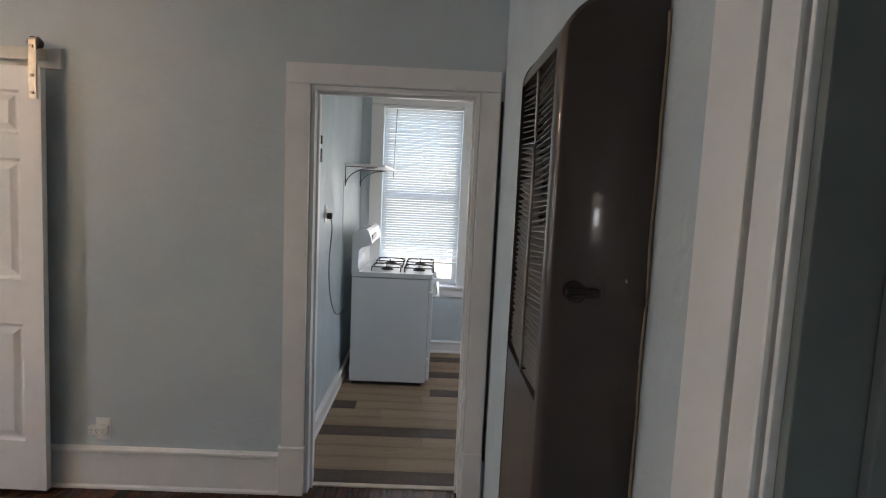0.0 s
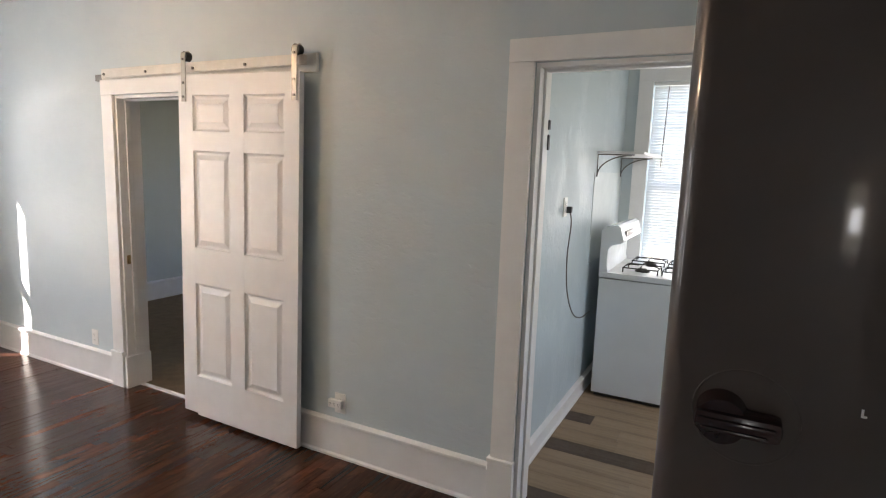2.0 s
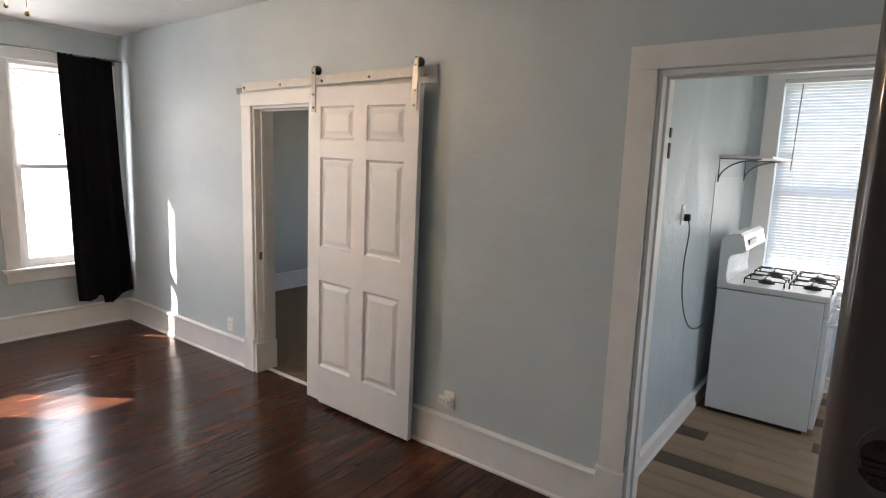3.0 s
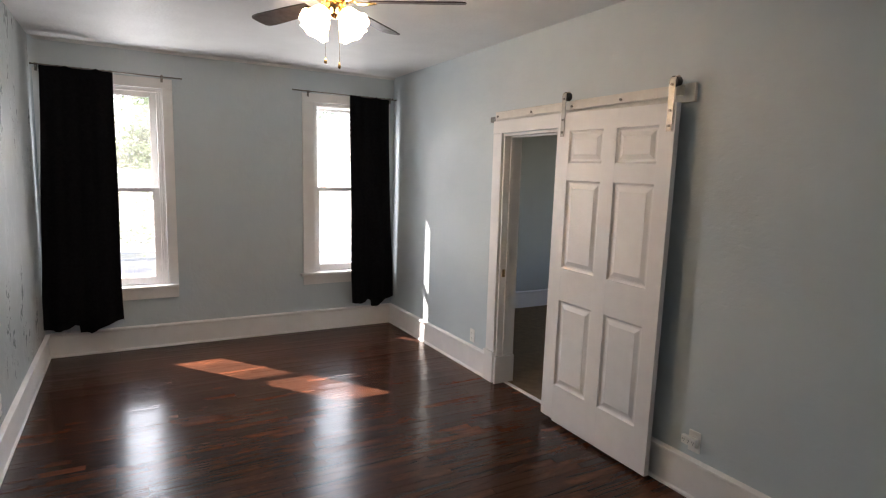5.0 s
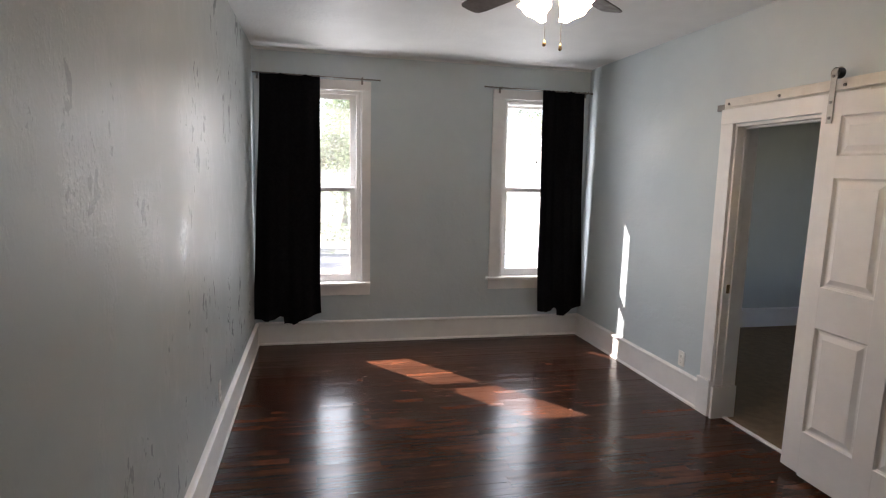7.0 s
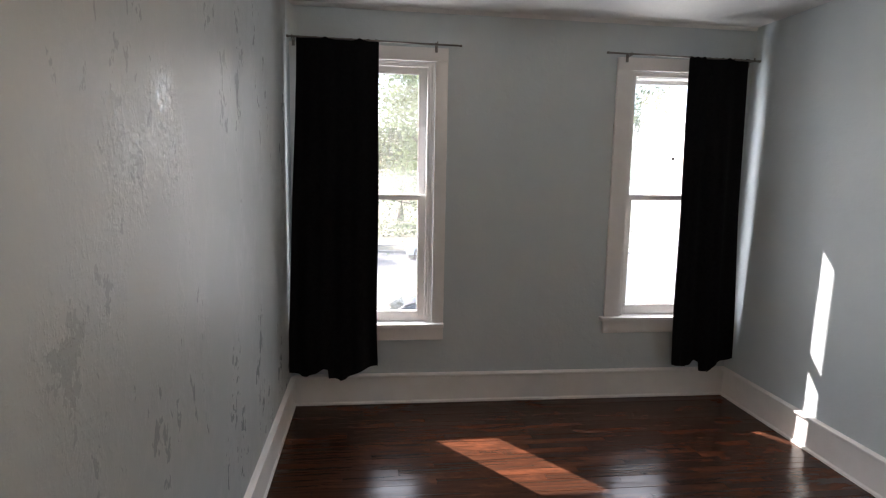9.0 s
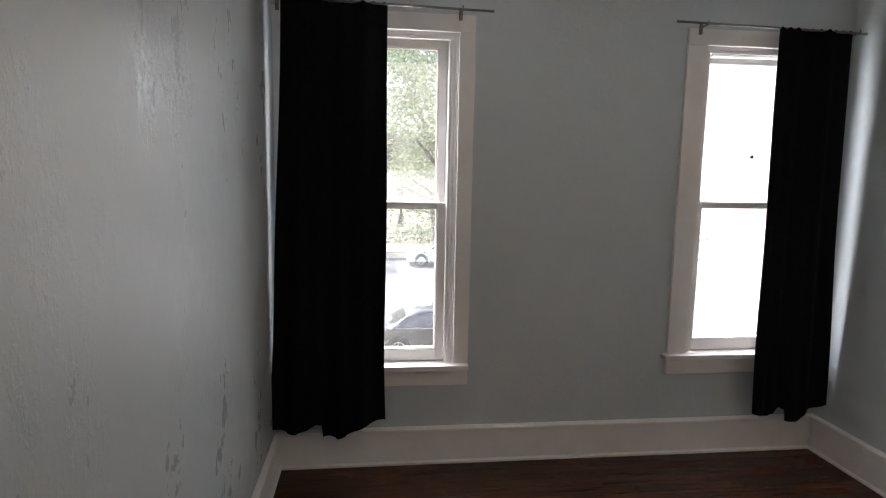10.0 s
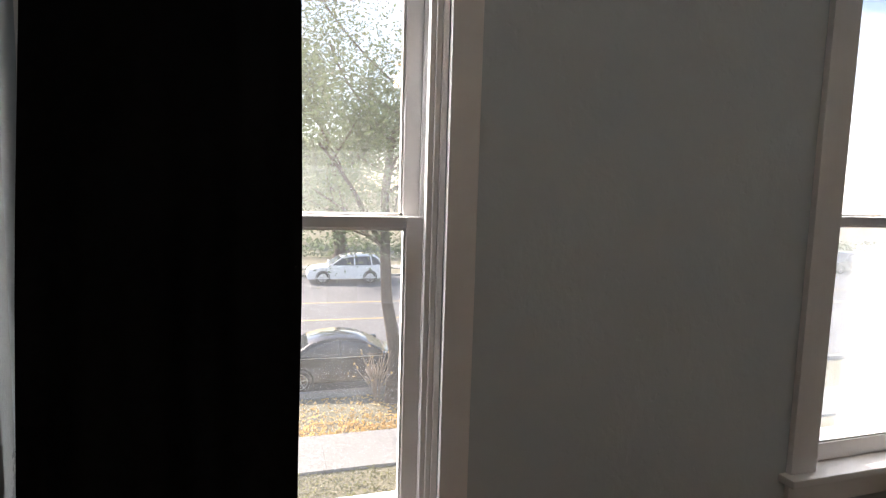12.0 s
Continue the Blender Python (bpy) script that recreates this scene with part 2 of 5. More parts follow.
def boxes(*rows, bevel=0.0):
    bm = bmesh.new()
    for r in rows:
        bx(bm, *r, bevel=bevel)
    return bm


def cyl(bm, p, q, r, r2=None, n=16, cap=True):
    p, q = Vector(p), Vector(q)
    d = q - p
    m = Matrix.Translation((p + q) / 2) @ d.to_track_quat("Z", "Y").to_matrix().to_4x4()
    bmesh.ops.create_cone(bm, cap_ends=cap, segments=n, radius1=r, radius2=r if r2 is None else r2, depth=d.length, matrix=m)
    return bm


def tube(bm, pts, r, n=8):
    """A round bar along a line of points."""
    pts = [Vector(p) for p in pts]
    rings = []
    for i, p in enumerate(pts):
        d = (pts[min(i + 1, len(pts) - 1)] - pts[max(i - 1, 0)]).normalized()
        q = d.to_track_quat("Z", "Y").to_matrix()
        rings.append([bm.verts.new(p + q @ Vector((r * math.cos(a), r * math.sin(a), 0))) for a in [2 * math.pi * k / n for k in range(n)]])
    for a, b in zip(rings, rings[1:]):
        for k in range(n):
            bm.faces.new((a[k], a[(k + 1) % n], b[(k + 1) % n], b[k]))
    bm.faces.new(rings[0][::-1])
    bm.faces.new(rings[-1])
    return bm


def lathe(bm, profile, n=24, m=Matrix.Identity(4), wave=0.0, waves=6):
    """Turn (r, z) pairs round z; the last rings may ripple."""
    rings = []
    for i, (r, z) in enumerate(profile):
        amp = wave * (i / (len(profile) - 1)) ** 4
        ring = []
        for k in range(n):
            a = 2 * math.pi * k / n
            rr = r * (1 + amp * math.cos(waves * a))
            ring.append(bm.verts.new(m @ Vector((rr * math.cos(a), rr * math.sin(a), z - amp * r * 0.5 * math.cos(waves * a)))))
        rings.append(ring)
    for a, b in zip(rings, rings[1:]):
        for k in range(n):
            bm.faces.new((a[k], a[(k + 1) % n], b[(k + 1) % n], b[k]))
    return bm


def prism(bm, outline, axis, a, b):
    """A closed outline pushed along an axis from a to b; the outline gives the other two coordinates in order."""
    def at(p, v):
        c = list(p)
        c.insert(axis, v)
        return bm.verts.new(c)
    lo = [at(p, a) for p in outline]
    hi = [at(p, b) for p in outline]
    n = len(outline)
    fs = [bm.faces.new(lo), bm.faces.new(hi[::-1])]
    for i in range(n):
        fs.append(bm.faces.new((lo[i], hi[i], hi[(i + 1) % n], lo[(i + 1) % n])))
    bmesh.ops.recalc_face_normals(bm, faces=fs)
    return bm


def finish(bm, name, mat, smooth=True):
    me = bpy.data.meshes.new(name)
    if smooth:
        for f in bm.faces:
            f.smooth = f.material_index == 0
            f.material_index = 0
        for e in bm.edges:
            if len(e.link_faces) == 2 and e.calc_face_angle(3.2) > 0.6:
                e.smooth = False
    bm.to_mesh(me)
    bm.free()
    me.materials.append(mat)
    return me


def part(name, bm, mat, parent, label="", smooth=True):
    ob = new(name, finish(bm, name, mat, smooth))
    ob.parent = parent
    return tagged(ob, label) if label else ob


def piece(name, mesh, parent, p=(0, 0, 0), rot=(0, 0, 0)):
    ob = new(name, mesh)
    ob.location, ob.rotation_euler = p, rot
    ob.parent = parent
    return ob


def root(name, p, label, category, group="", kind="", rot=(0, 0, 0)):
    ob = new(name)
    ob.empty_display_size = 0.1
    ob.location, ob.rotation_euler = p, rot
    return tagged(ob, label, category, group, kind)


def struct(name, bm, mat, label, category):
    return tagged(new(name, finish(bm, name, mat)), label, category, kind="structure")


# ---- structure ----
W, E, S, N, H = -5.45, 0.435, -0.41, 2.80, 2.68
NT = 2.955                     # far face of the north partition
WO = W - 0.20                  # outer face of the west wall
KW, KE, KN, KH = -0.585, 2.30, 5.42, 2.62   # kitchen
BE, BN = -0.71, 6.30           # bedroom
EF = 0.555                     # far face of the east partition

# window openings in the west wall: y0, y1, z0, z1
W1 = (-0.26, 0.550, 0.582, 2.345)
W2 = (1.925, 2.66, 0.618, 2.350)
struct("wall_west", boxes(
    (WO, W, S - 0.14, W1[0], -0.2, H + 0.1), (WO, W, W1[1], W2[0], -0.2, H + 0.1), (WO, W, W2[1], NT - 0.05, -0.2, H + 0.1),
    (WO, W, W1[0], W1[1], -0.2, W1[2]), (WO, W, W1[0], W1[1], W1[3], H + 0.1),
    (WO, W, W2[0], W2[1], -0.2, W2[2]), (WO, W, W2[0], W2[1], W2[3], H + 0.1)), MW, "pale blue-grey painted plaster wall with two windows", "wall")
corner = [(W, S)] + [(W + 0.065 - 0.065 * math.sin(q), S + 0.065 - 0.065 * math.cos(q)) for q in [math.pi / 2 * k / 8 for k in range(9)]]
struct("wall_corner", prism(bmesh.new(), corner, 2, 0.217, H), MW, "rounded plaster corner between two walls", "wall")
struct("wall_bedroom_west", box(WO, W, NT - 0.05, BN + 0.14, -0.2, H + 0.1), MWB, "bedroom wall, paint greyed to offset the blue light", "wall")
D2 = (-3.345, -2.53, 1.985)     # bedroom doorway
KD = (-0.485, 0.318, 2.045)     # kitchen doorway
struct("wall_north", boxes(
    (W, D2[0], N, NT, -0.05, H + 0.1), (D2[1], KD[0], N, NT, -0.05, H + 0.1), (KD[1], KE, N, NT, -0.05, H + 0.1),
    (D2[0], D2[1], N, NT, D2[2], H + 0.1), (KD[0], KD[1], N, NT, KD[2], H + 0.1)), MW, "pale blue-grey painted plaster wall with two doorways", "wall")
# the small opening near x 0.475 is added for the hall pane
struct("wall_south", boxes((W, 0.415, S - 0.14, S, -0.05, H + 0.1), (0.535, 3.2, S - 0.14, S, -0.05, H + 0.1), (0.415, 0.535, S - 0.14, S, -0.05, 1.405), (0.415, 0.535, S - 0.14, S, 1.605, H + 0.1)), MWS, "glossy blue-grey painted wall with patched plaster, its shade put into the colour", "wall")
ED = (-0.41, 0.503, 2.06)       # doorway in the east wall, left open southward so the hall pane's glint passes
struct("wall_east", boxes(
    (E, EF, ED[1], N, -0.05, H + 0.1), (E, EF, ED[0], ED[1], ED[2], H + 0.1)), MW,
    "pale blue-grey painted wall behind the heater", "wall")
struct("wall_kitchen_west", box(BE, KW, NT, BN, -0.05, H), MWK, "glossy pale blue kitchen wall", "wall")
KWIN = (-0.38, 0.36, 0.66, 2.34)
struct("wall_kitchen_north", boxes(
    (KW, KWIN[0], KN, KN + 0.18, -0.05, H), (KWIN[1], KE, KN, KN + 0.18, -0.05, H),
    (KWIN[0], KWIN[1], KN, KN + 0.18, -0.05, KWIN[2]), (KWIN[0], KWIN[1], KN, KN + 0.18, KWIN[3], H)), MW, "pale blue kitchen wall with a window", "wall")
# the opening in this wall is added for the kitchen fill lamp
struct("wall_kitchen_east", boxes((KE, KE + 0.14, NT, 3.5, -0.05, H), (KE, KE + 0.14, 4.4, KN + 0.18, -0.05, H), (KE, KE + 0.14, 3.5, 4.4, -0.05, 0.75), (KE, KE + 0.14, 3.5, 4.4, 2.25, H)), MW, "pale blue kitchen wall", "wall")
# unseen wall; its opening is added for the bedroom fill lamp
struct("wall_bedroom_north", boxes((W, -4.2, BN, BN + 0.14, -0.05, H + 0.1), (-3.3, BE, BN, BN + 0.14, -0.05, H + 0.1),
                                   (-4.2, -3.3, BN, BN + 0.14, -0.05, 0.6), (-4.2, -3.3, BN, BN + 0.14, 2.2, H + 0.1)), MWB, "greyed bedroom wall with an added, unseen window opening", "wall")
struct("wall_hall_east", box(3.2, 3.34, S - 0.14, N, -0.05, H + 0.1), MW, "pale blue-grey hall wall", "wall")
struct("ceiling", boxes((WO, EF, S - 0.14, NT, H, H + 0.15), (WO, BE, NT, BN + 0.14, H, H + 0.15)), MC, "off-white textured plaster ceiling", "ceiling")
struct("ceiling_kitchen", box(BE, KE + 0.14, NT, KN + 0.18, KH, KH + 0.21), MC, "white kitchen ceiling", "ceiling")
struct("ceiling_hall", box(EF, 3.34, S - 0.14, N + 0.14, H, H + 0.15), MC, "white hall ceiling", "ceiling")

struct("trim_ceiling", prism(bmesh.new(), [(W, H - 0.022), (W + 0.006, H - 0.022), (W + 0.020, H - 0.008), (W + 0.022, H), (W, H)], 1, S, N), MC, "thin white plaster bead under the ceiling", "trim")
floor = struct("floor", box(W, E + 0.02, S, N + 0.07, -0.06, -0.012), MDARK, "dark stained glossy strip-wood floor", "floor")
kfloor = struct("floor_kitchen", box(KW, KE, N + 0.10, KN, -0.06, -0.008), MDARK, "grey-brown vinyl plank kitchen floor", "floor")
struct("floor_bedroom", box(W, BE, N + 0.09, BN, -0.06, 0.004), MCARPET, "brown carpeted bedroom floor", "floor")
struct("floor_hall", box(E + 0.02, 3.2, S, N, -0.06, 0.0), MFLOOR, "dark wooden hall floor", "floor")


def baseboard(name, runs, label, height=0.216):
    """Runs (axis, a, b, face, side): a tall flat board with a rounded top and a small shoe."""
    bm = bmesh.new()
    for axis, a, b, face, side in runs:
        prof = [(0, 0.0), (0.030, 0.0), (0.030, 0.012), (0.022, 0.022), (0.020, height - 0.030), (0.028, height - 0.026), (0.031, height - 0.018), (0.029, height - 0.009), (0.014, height - 0.001), (0, height)]
        if axis == 0:
            prism(bm, [(face + side * u, v) for u, v in prof], 0, a, b)
        else:
            bm2 = [(face + side * u, v) for u, v in prof]
            prism(bm, bm2, 1, a, b)
    return struct(name, bm, MT, label, "baseboard")


CW = 0.118   # casing width
baseboard("baseboard", [(0, W + 0.03, D2[0] - CW - 0.012, N, -1), (0, D2[1] + CW + 0.012, KD[0] - CW - 0.012, N, -1),
                        (1, S, N, W, 1), (0, W + 0.03, E, S, 1)], "tall white painted wooden baseboard")
baseboard("baseboard_kitchen", [(1, NT, KN, KW, 1), (0, KW + 0.03, KE, KN, -1)], "white painted kitchen baseboard", 0.118)
baseboard("baseboard_bedroom", [(1, NT, BN, W, 1), (0, W + 0.03, BE, BN, -1)], "white painted bedroom baseboard")


def door_casing(name, x0, x1, z1, y, head, label, plinth=0.255, right=True, over=0.0):
    """Flat casing with plinth blocks and a jamb lining, on the room side of the north wall."""
    d = root(name, ((x0 + x1) / 2, y, 0), label, "doorway", kind="structure")
    cx = (x0 + x1) / 2
    a, b = x0 - cx, x1 - cx
    f = -0.022
    part("casing_side", box(a - CW, a - 0.004, f, 0, plinth, z1 + 0.004, bevel=0.004), MT, d)
    part("plinth", boxes((a - CW - 0.008, a, f - 0.012, 0, 0, plinth - 0.02), (a - CW - 0.012, a + 0.001, f - 0.016, 0, plinth - 0.02, plinth), bevel=0.004), MT, d)
    rr = b + CW if right else b + over
    part("casing_side", box(b + 0.004, rr, f, 0, plinth, z1 + 0.004, bevel=0.004), MT, d)
    part("plinth", boxes((b, rr, f - 0.012, 0, 0, plinth - 0.02), (b - 0.001, rr, f - 0.016, 0, plinth - 0.02, plinth), bevel=0.004), MT, d)
    part("casing_head", box(a - CW, rr, f - 0.003, 0, z1 + 0.004, z1 + head, bevel=0.004), MT, d)
    t = NT - N
    part("jamb", boxes((a, a + 0.018, -0.004, t + 0.004, 0, z1), (b - 0.018, b, -0.004, t + 0.004, 0, z1), (a + 0.018, b - 0.018, -0.004, t + 0.004, z1 - 0.018, z1), bevel=0.002), MT, d)
    part("door_stop", boxes((a + 0.018, a + 0.030, 0.05, 0.085, 0, z1 - 0.018), (b - 0.030, b - 0.018, 0.05, 0.085, 0, z1 - 0.018), (a + 0.03, b - 0.03, 0.05, 0.085, z1 - 0.030, z1 - 0.018), bevel=0.002), MT, d)
    return d


kdoor = door_casing("door_1", KD[0], KD[1], KD[2], N, 0.10, "white painted open kitchen doorway with plinth blocks", right=False, over=0.096)
bdoor = door_casing("door_2", D2[0], D2[1], D2[2], N, 0.10, "white painted open bedroom doorway with plinth blocks")
part("plinth_return", box(D2[0] - (D2[0] + D2[1]) / 2 + 0.018, D2[0] - (D2[0] + D2[1]) / 2 + 0.040, -0.030, NT - N, 0, 0.225, bevel=0.004), MT, bdoor)
part("strike_plate", box(D2[0] - (D2[0] + D2[1]) / 2 + 0.018, D2[0] - (D2[0] + D2[1]) / 2 + 0.021, 0.02, 0.045, 0.87, 0.93, bevel=0.001), MBRASS, bdoor, "small brass strike plate")
struct("threshold_kitchen", box(KD[0] + 0.018, KD[1] - 0.018, N + 0.07, N + 0.105, -0.02, 0.007, bevel=0.003), MWOODTHR, "pale wooden threshold strip", "threshold")
struct("threshold_bedroom", box(D2[0] + 0.018, D2[1] - 0.018, N + 0.065, N + 0.095, -0.02, 0.009, bevel=0.003), MT, "white metal carpet strip", "threshold")

ed = root("door_3", (E, 0, 0), "white painted doorway into the hall", "doorway", kind="structure")
part("casing_side", box(-0.020, 0, ED[1] + 0.064, ED[1] + 0.160, 0, ED[2] + 0.1, bevel=0.003), MT, ed)
part("casing_bead", box(-0.018, 0, ED[1] + 0.009, ED[1] + 0.055, 0, ED[2], bevel=0.005), MT, ed)
part("casing_head", box(-0.020, 0, S, ED[1] + 0.060, ED[2] + 0.002, ED[2] + 0.1, bevel=0.003), MT, ed)
# jamb and door stop carry their shade in the colour
part("jamb", box(-0.004, 0.124, ED[1] - 0.016, ED[1], 0, ED[2], bevel=0.002), MDIMJAMB, ed, "white jamb with its shade painted in as grey-green")
part("jamb_bead", box(-0.013, 0.004, ED[1] - 0.004, ED[1] + 0.003, 0, ED[2], bevel=0.002), MT, ed)
part("door_stop", box(0.060, 0.095, ED[1] - 0.030, ED[1] - 0.016, 0, ED[2], bevel=0.003), MDIMJAMB, ed)


# ---- windows ----
def sash_window(name, y0, y1, z0, z1, meet, label, left_case, right_case, tilt, glass, upper, channel=0.0):
    """A double-hung window set in the west wall: local y runs along the wall, z up from the stool, x into the room."""
    w, h = y1 - y0, z1 - z0
    ob = root(name, (W, y0, z0), label, "window", kind="structure", rot=(radians(tilt), 0, 0))
    m = meet - z0
    part("casing_side", box(0, 0.022, -left_case, -0.002, 0.0, h + 0.002, bevel=0.003), MT, ob)
    part("casing_side", box(0, 0.022, w + 0.002, w + right_case, 0.0, h + 0.002, bevel=0.003), MT, ob)
    part("casing_head", box(0, 0.025, -left_case, w + right_case, h + 0.002, h + 0.088, bevel=0.003), MT, ob)
    part("window_stool", box(-0.12, 0.060, -left_case - (0.03 if left_case > 0.1 else 0), w + right_case + (0.035 if right_case > 0.1 else 0), -0.030, 0.0, bevel=0.007), MT, ob)
    part("apron", box(0, 0.018, -left_case, w + right_case, -0.125, -0.030, bevel=0.004), MT, ob)
    # jamb lining and parting beads
    part("jamb", boxes((-0.20, 0, 0, 0.016, 0, h), (-0.20, 0, w - 0.016, w, 0, h), (-0.20, 0, 0.016, w - 0.016, h - 0.016, h), (-0.22, -0.12, 0.0, w, -0.03, 0.0)), MT, ob)
    part("stop_bead", boxes((-0.030, -0.004, 0.016, 0.032, 0, h - 0.016), (-0.030, -0.004, w - 0.032, w - 0.016, 0, h - 0.016), (-0.030, -0.004, 0.032, w - 0.032, h - 0.032, h - 0.016),
                            (-0.080, -0.070, 0.016, 0.026, 0, h - 0.016), (-0.080, -0.070, w - 0.026, w - 0.016, 0, h - 0.016), bevel=0.003), MT, ob)
    # outer frame added to narrow the sun patches; its left bar is wider
    part("outer_frame", boxes((-0.19, -0.155, 0.016, 0.062, 0, h - 0.016), (-0.19, -0.155, w - 0.040, w - 0.016, 0, h - 0.016), (-0.19, -0.155, 0.062, w - 0.040, h - 0.04, h - 0.016), (-0.19, -0.155, 0.062, w - 0.040, 0.0, 0.04), bevel=0.002), MT, ob)
    st = 0.046
    a, b = 0.017, w - 0.017 - channel
    if channel:
        part("sash_channel", boxes((-0.036, -0.010, w - 0.017 - channel, w - 0.032, 0, h - 0.016), (-0.118, -0.072, w - 0.017 - channel, w - 0.026, 0, h - 0.016), (-0.118, -0.036, w - 0.022, w - 0.016, 0, h - 0.016), bevel=0.003), MT, ob)

    def sash(x, lo, hi, bottom, top, glass):
        s = part("sash", boxes((x - 0.034, x, a, a + st, lo, hi), (x - 0.034, x, b - st, b, lo, hi),
                               (x - 0.034, x, a + st, b - st, lo, lo + bottom), (x - 0.034, x, a + st, b - st, hi - top, hi), bevel=0.003), MT, ob)
        part("glazing_bead", boxes((x - 0.024, x - 0.006, a + st, a + st + 0.007, lo + bottom, hi - top), (x - 0.024, x - 0.006, b - st - 0.007, b - st, lo + bottom, hi - top),
                                   (x - 0.024, x - 0.006, a + st, b - st, lo + bottom, lo + bottom + 0.007), (x - 0.024, x - 0.006, a + st, b - st, hi - top - 0.007, hi - top)), MT, s)
        g = part("pane", box(x - 0.019, x - 0.015, a + st, b - st, lo + bottom, hi - top), glass, s, "clear window glass")
        g.visible_shadow = False
    sash(-0.034, 0.002, m + 0.012, 0.065, 0.030, glass)
    sash(-0.082, m - 0.018, h - 0.017, 0.030, 0.045, upper)
    return ob


win1 = sash_window("window_1", W1[0], W1[1], W1[2], W1[3], 1.458, "white double-hung sash window with a wide painted casing", 0.13, 0.085, 0.2, MGLASS, MGLASS3, 0.030)
win2 = sash_window("window_2", W2[0], W2[1], W2[2], W2[3], 1.488, "white double-hung sash window beside the room corner", 0.115, 0.10, 0.4, MGLASS2, MGLASS2)
part("sash_lock", box(-0.03, 0.0, 0.34, 0.40, 0.895, 0.915, bevel=0.004), MT, win1)
roller = tagged(new("roller_shade", finish(cyl(bmesh.new(), (-5.485, 1.965, 2.325), (-5.485, 2.62, 2.337), 0.026), "roller_shade", MVINYLB)),
                "rolled-up white window shade under the window head", "shade")
spot = tagged(new("sticker", finish(box(-5.548, -5.541, 2.298, 2.320, 1.753, 1.775, bevel=0.001), "sticker", MDARK)), "small dark square sticker on the window glass", "sticker")


def hem(u):
    """The rise and fall of a curtain's sagging lower edge, with one tucked notch."""
    if u < 0.45:
        return -0.012 * math.sin(math.pi * u / 0.45) + 0.028 * max(0, 1 - abs(u - 0.40) / 0.08)
    return -0.052 + 0.095 * max(0, (u - 0.60) / 0.40) ** 0.9


def curtain_mesh(y0t, y1t, y0b, y1b, zt, zb, folds, seed):
    rnd = random.Random(seed)
    ph = [rnd.uniform(0, 6.28) for _ in range(6)]
    bm = bmesh.new()
    nu, nv = 96, 40
    grid = []
    for j in range(nv + 1):
        v = j / nv
        row = []
        for i in range(nu + 1):
            u = i / nu
            uu = u + 0.008 * math.sin(5 * v + ph[0]) * math.sin(math.pi * u)
            y = (y0t + (y0b - y0t) * v ** 1.3) * (1 - uu) + (y1t + (y1b - y1t) * v ** 1.3) * uu
            y += 0.007 * math.sin(9 * v + ph[4]) * (1 if u > 0.5 else -1) * abs(2 * u - 1) ** 4 * v
            amp = 0.006 + 0.012 * v
            x = amp * (math.sin(2 * math.pi * folds * u + ph[1] + 0.8 * v) + 0.5 * math.sin(2 * math.pi * folds * 2.3 * u + ph[2] - 1.2 * v))
            x += 0.022 * v
            z = zt + (zb - zt) * v + (v ** 8) * hem(u) + (0.006 * math.sin(60 * u) if j == 0 else 0)
            if j == nv and int(u * 12 + seed) % 5 == 0:
                z -= 0.008
            row.append(bm.verts.new((x, y, z)))
        grid.append(row)
    for a, b in zip(grid, grid[1:]):
        for i in range(nu):
            bm.faces.new((a[i], b[i], b[i + 1], a[i + 1]))
    bmesh.ops.recalc_face_normals(bm, faces=bm.faces)
    bmesh.ops.solidify(bm, geom=bm.faces[:], thickness=0.003)
    return bm


CX = -5.350
for key, (dims, seed, lab) in enumerate([((-0.340, 0.172, -0.430, 0.178, 2.448, 0.276, 2.2), 3, "plain black hanging curtain drawn over half the window"),
                                         ((2.265, 2.70, 2.300, 2.768, 2.443, 0.285, 2.0), 8, "plain black hanging curtain beside the room corner")]):
    c = tagged(new("curtain", finish(curtain_mesh(*dims, seed), "curtain", MCLOTH)), lab, "curtain", "window curtains")
    c.location = (CX, 0, 0)


def curtain_rod(y0, y1, z0, z1, brackets, lab):
    r = root("curtain_rod", (CX, y0, z0), lab, "curtain rod", "curtain rods")
    part("rod", tube(bmesh.new(), [(0, 0, 0), (0, (y1 - y0) * 0.5, (z1 - z0) * 0.5), (0, y1 - y0, z1 - z0)], 0.006, 10), MNICKELD, r)
    for b in brackets:
        part("bracket", boxes((-0.062, -0.056, b - y0 - 0.009, b - y0 + 0.009, -0.045, 0.016), (-0.056, 0.010, b - y0 - 0.004, b - y0 + 0.004, -0.014, -0.007), (0.007, 0.011, b - y0 - 0.004, b - y0 + 0.004, -0.012, 0.010)), MNICKELD, r)
    part("end_cap", cyl(bmesh.new(), (0, -0.014, 0), (0, 0.0, 0), 0.008, n=12), MNICKELD, r)
    part("end_cap", cyl(bmesh.new(), (0, y1 - y0, z1 - z0), (0, y1 - y0 + 0.014, z1 - z0), 0.008, n=12), MNICKELD, r)


MNICKELD = speckled("dull_steel", (0.16, 0.15, 0.14), (0.24, 0.225, 0.21), 0.4, 20, 0.05, 0.9)
curtain_rod(-0.385, 0.690, 2.448, 2.440, (0.545, -0.365), "thin dull steel curtain rod above the window")
curtain_rod(1.695, 2.770, 2.445, 2.437, (1.850, 2.735), "thin dull steel curtain rod near the room corner")


